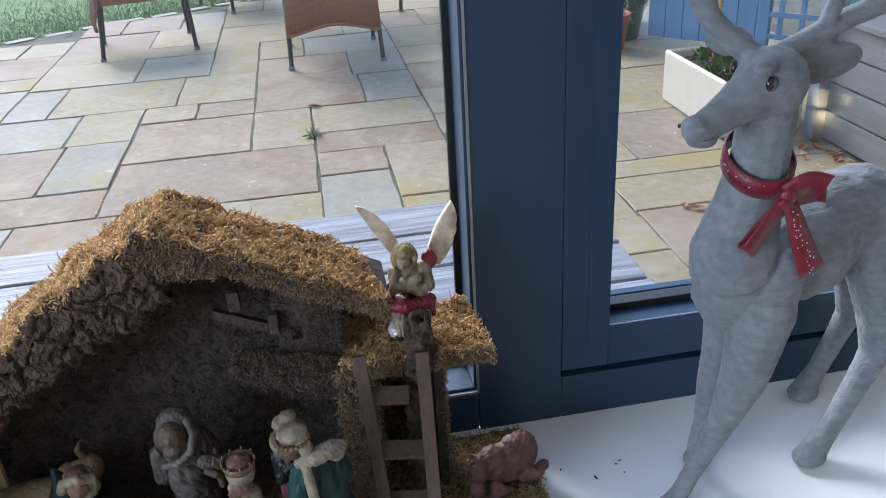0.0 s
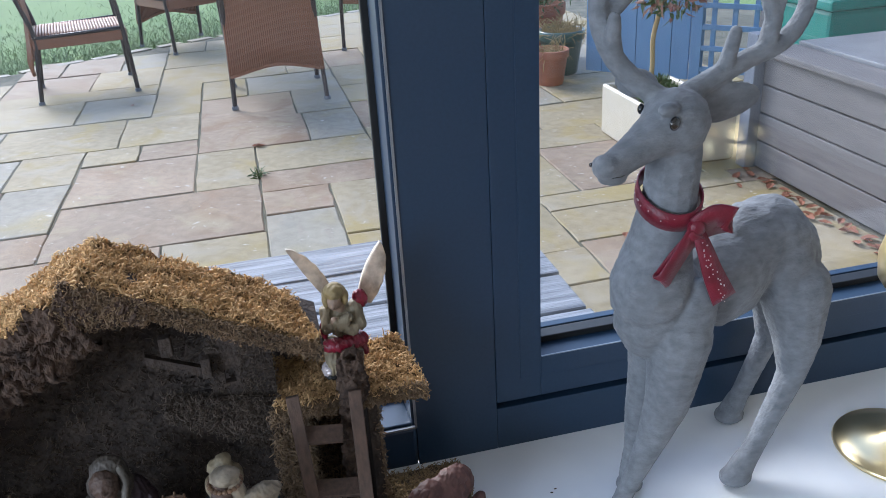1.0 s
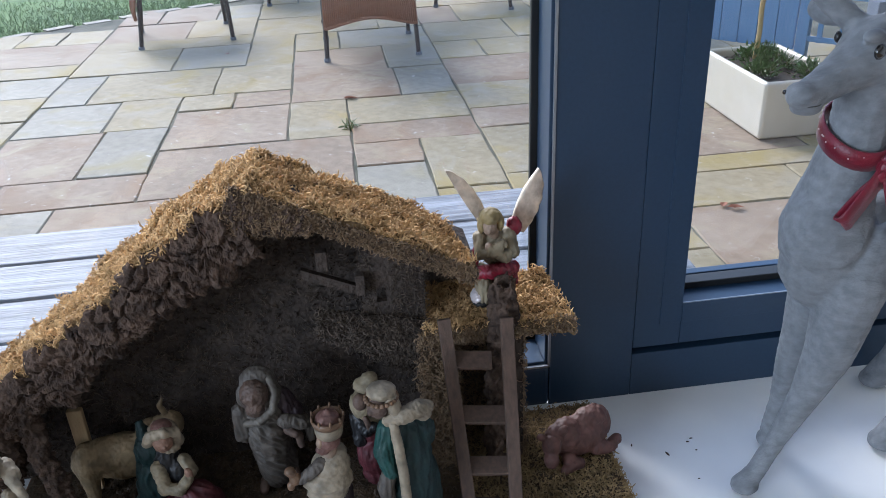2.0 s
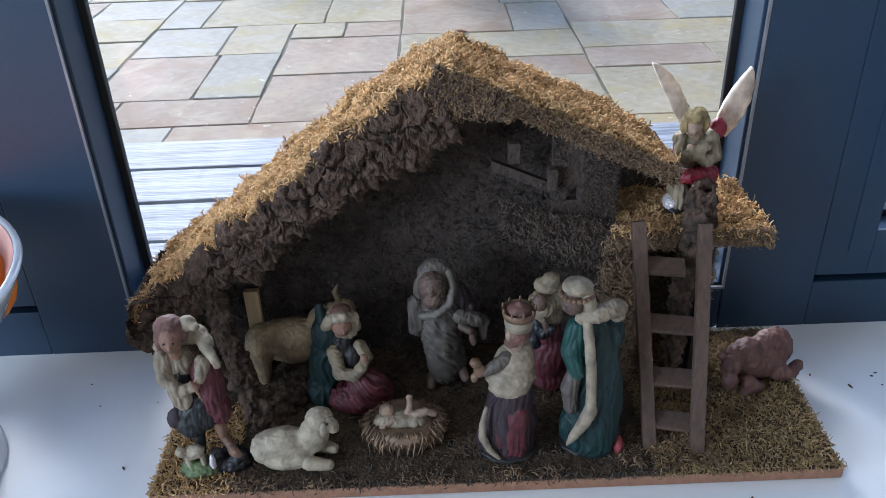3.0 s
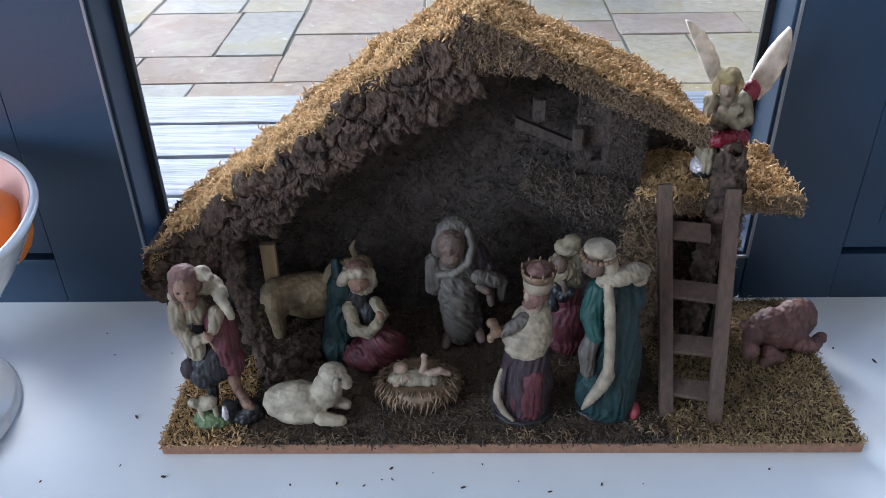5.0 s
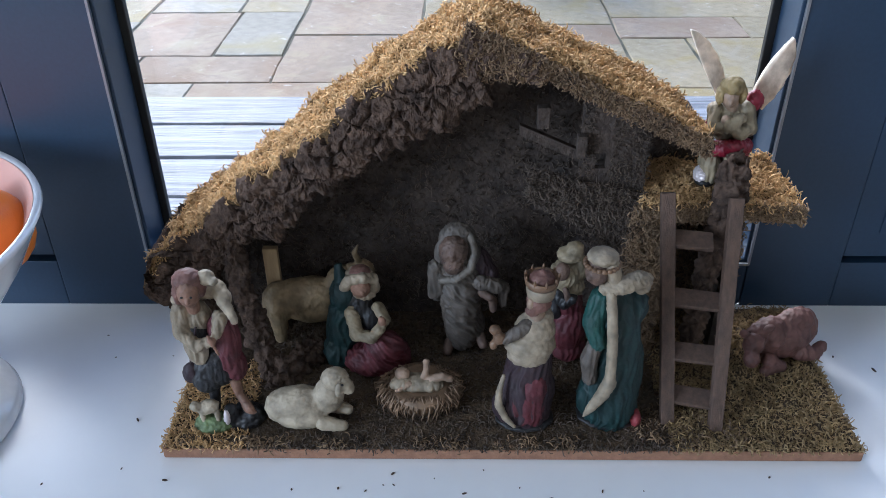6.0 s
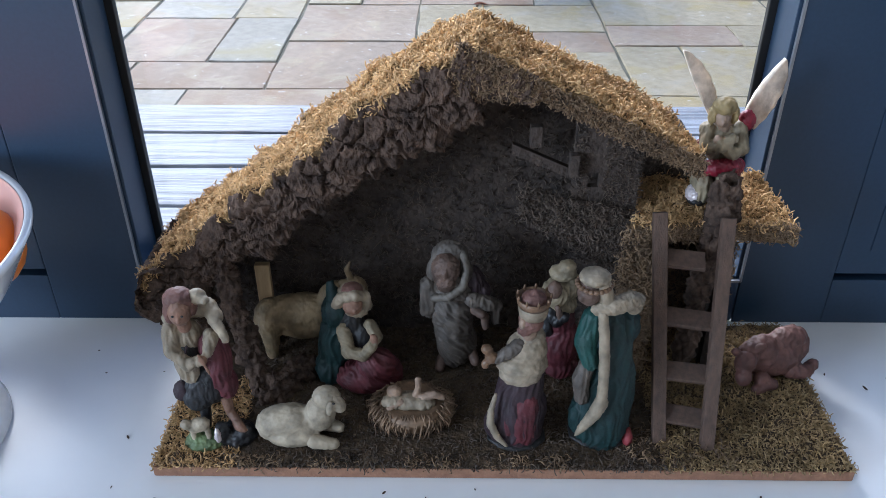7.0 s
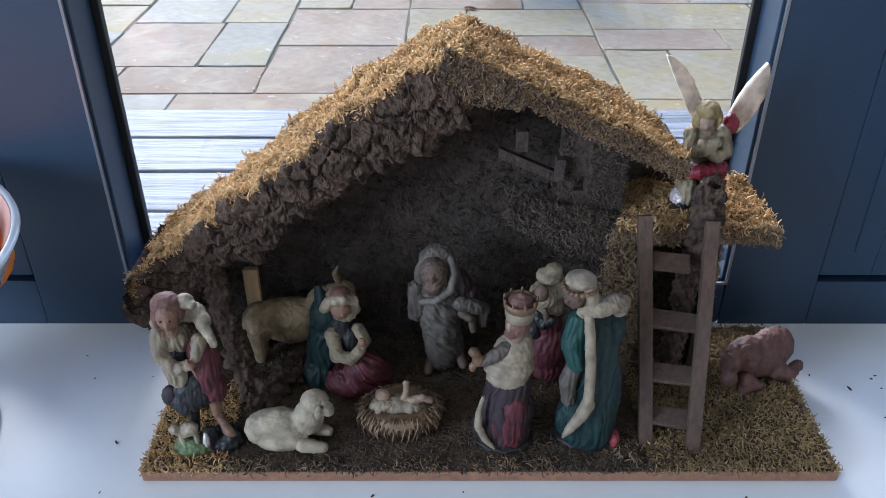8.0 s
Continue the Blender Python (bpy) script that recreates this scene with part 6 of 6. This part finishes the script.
def band(pts, wides, tilt, closed=False, thick=0.0008):
    """A flat ribbon along points; tilt gives its upright direction."""
    bm = bmesh.new()
    pts = [Vector(p) for p in pts]
    rows = []
    for i, p in enumerate(pts):
        a, b = (pts[(i + 1) % len(pts)], pts[i - 1]) if closed else (pts[min(i + 1, len(pts) - 1)], pts[max(i - 1, 0)])
        d = (a - b).normalized()
        up = Vector(tilt[i] if isinstance(tilt, list) else tilt)
        up = (up - d * up.dot(d)).normalized()
        nn = d.cross(up)
        w = wides[i] if hasattr(wides, "__len__") else wides
        rows.append([bm.verts.new(p + up * w / 2 * f + nn * thick * h) for f, h in ((-1, 1), (0, 1.6), (1, 1), (1, -1), (0, -0.4), (-1, -1))])
    pr = list(zip(rows, rows[1:])) + ([(rows[-1], rows[0])] if closed else [])
    for r0, r1 in pr:
        for j in range(6):
            bm.faces.new((r0[j], r0[(j + 1) % 6], r1[(j + 1) % 6], r1[j]))
    if not closed:
        bm.faces.new(rows[0])
        bm.faces.new(rows[-1][::-1])
    bmesh.ops.recalc_face_normals(bm, faces=bm.faces)
    return bm


KN = Vector((0.412, -0.1415, 0.281))
ring = []
for k in range(28):
    a = 2 * math.pi * k / 28
    ring.append((0.4025 + 0.0236 * math.cos(a), -0.1155 + 0.0236 * math.sin(a), 0.297 + 0.012 * math.sin(a)))
part("collar", band(ring, 0.0150, (0, -0.25, 1), True), RIBBON, ribbon, smooth=True)
part("knot", ell(bmesh.new(), KN, (0.0075, 0.006, 0.0075)), RIBBON, ribbon, smooth=True)
loop = curve_pts([KN, KN + Vector((0.012, -0.004, 0.009)), KN + Vector((0.023, -0.007, 0.006)), KN + Vector((0.024, 0.004, -0.001)), KN + Vector((0.012, 0.004, -0.003)), KN + Vector((0.002, -0.002, -0.002))], 5)
part("loop", band(loop, 0.020, (-0.1, -0.25, 0.95)), RIBBON, ribbon, smooth=True)
loop = curve_pts([KN, KN + Vector((-0.010, -0.004, -0.012)), KN + Vector((-0.027, -0.008, -0.033)), KN + Vector((-0.026, 0.000, -0.036)), KN + Vector((-0.010, 0.002, -0.018)), KN + Vector((0.0, -0.004, -0.004))], 5)
part("loop", band(loop, 0.014, (-0.7, -0.2, 0.68)), RIBBON, ribbon, smooth=True)
tail = curve_pts([KN, KN + Vector((0.006, -0.005, -0.018)), KN + Vector((0.012, -0.008, -0.036)), KN + Vector((0.022, -0.010, -0.058))], 6)
part("tail", band(tail, [0.009 + 0.0006 * k for k in range(len(tail))], (1, 0, 0.3)), RIBBON, ribbon, smooth=True)
rp = random.Random(8)
dots = bmesh.new()
for k in range(34):
    a = rp.uniform(0, 6.28)
    c = Vector((0.4025 + 0.0250 * math.cos(a), -0.1155 + 0.0250 * math.sin(a), 0.297 + 0.012 * math.sin(a) + rp.uniform(-0.004, 0.004)))
    ell(dots, c, (0.0007, 0.0007, 0.0007), sub=1)
for p in tail[4:]:
    for _ in range(2):
        ell(dots, Vector(p) + Vector((rp.uniform(-0.004, 0.004), -0.0016, rp.uniform(-0.002, 0.002))), (0.0006, 0.0006, 0.0006), sub=1)
part("silver_dots", dots, PRINT, ribbon, "tiny silver printed dots")["kind"] = "stuff"

# ---- brass candlestick ----
brass = tagged(empty("brass_candlestick", 0.661, -0.116, 0.0), "polished brass candlestick on a broad round foot", "candlestick")
part("foot", lathe(bmesh.new(), [(0, 0.0), (0.056, 0.0), (0.0575, 0.002), (0.056, 0.005), (0.040, 0.009), (0.018, 0.014), (0.0105, 0.022), (0.010, 0.024), (0, 0.024)], n=64), BRASS, brass, smooth=True)
part("stem", lathe(bmesh.new(), [(0, 0.024), (0.0085, 0.024), (0.010, 0.028), (0.0075, 0.033), (0.0065, 0.10), (0.0075, 0.148), (0.012, 0.153), (0.0, 0.156)], n=32), BRASS, brass, smooth=True)
part("cup", lathe(bmesh.new(), [(0, 0.156), (0.012, 0.156), (0.032, 0.163), (0.044, 0.180), (0.0465, 0.200), (0.042, 0.222), (0.038, 0.226), (0.036, 0.222), (0.036, 0.185), (0.0, 0.176)], n=48), BRASS, brass, smooth=True)

# ---- fruit bowl ----
BX, BYc = -0.468, -0.160
bowl = tagged(empty("pedestal_bowl", BX, BYc, 0.0), "white pedestal fruit bowl, inside tinted by reflected oranges", "bowl")
part("foot", lathe(bmesh.new(), [(0, 0.0), (0.091, 0.0), (0.0935, 0.003), (0.090, 0.011), (0.070, 0.021), (0.046, 0.027), (0.028, 0.033), (0.022, 0.037), (0, 0.038)], n=64), PORCELAIN, bowl, smooth=True)
part("cup", lathe(bmesh.new(), [(0.001, 0.034), (0.024, 0.036), (0.062, 0.056), (0.100, 0.094), (0.130, 0.134), (0.147, 0.164), (0.1495, 0.168), (0.1485, 0.1715), (0.144, 0.170)], n=80, shut=False), PORCELAIN, bowl, smooth=True)
# the oranges' reflection on the inner surface is put in as pink colour
part("inside", lathe(bmesh.new(), [(0.001, 0.046), (0.058, 0.062), (0.096, 0.097), (0.125, 0.134), (0.1435, 0.1698)], n=80, shut=False), ORANGE_BOUNCE, bowl, "inside coloured pink by the reflected oranges", True)
ORX, ORY, ORZ = 0.082, 0.062, 0.137
for k, (x, y, z) in enumerate(((ORX, ORY, ORZ), (0.000, 0.060, 0.118), (-0.02, -0.06, 0.118), (-0.075, 0.01, 0.13))):
    b = bmesh.new()
    ell(b, (0, 0, 0), (0.037, 0.037, 0.034), sub=3)
    o = tagged(part("orange", b, ORANGE, smooth=True), "bright orange fruit lying in the bowl", "fruit", "oranges in the bowl")
    o.matrix_basis = pose(BX + x, BYc + y, z, 20 * k, 10, 50 * k)

# ---- crumbs of moss on the window board ----
rc = random.Random(21)
for k in range(34):
    x, y = rc.uniform(-0.36, 0.34), rc.choice((rc.uniform(-0.235, -0.195), rc.uniform(-0.235, -0.195), rc.uniform(-0.15, -0.03)))
    if -0.262 < x < 0.262 and y > -0.19:
        x = -0.27 - rc.uniform(0, 0.09) if rc.random() < 0.6 else 0.27 + rc.uniform(0, 0.08)
    s = rc.uniform(0.0006, 0.0015)
    b = bmesh.new()
    ell(b, (0, 0, 0), (s * rc.uniform(1, 2.2), s * 0.7, s * 0.5), sub=1)
    c = tagged(part("moss_crumb", b, BARK), "tiny brown crumb of moss on the sill", "crumb", "crumbs on the window board")
    c.matrix_basis = pose(x, y, s * 0.35, 0, 0, rc.uniform(0, 180))
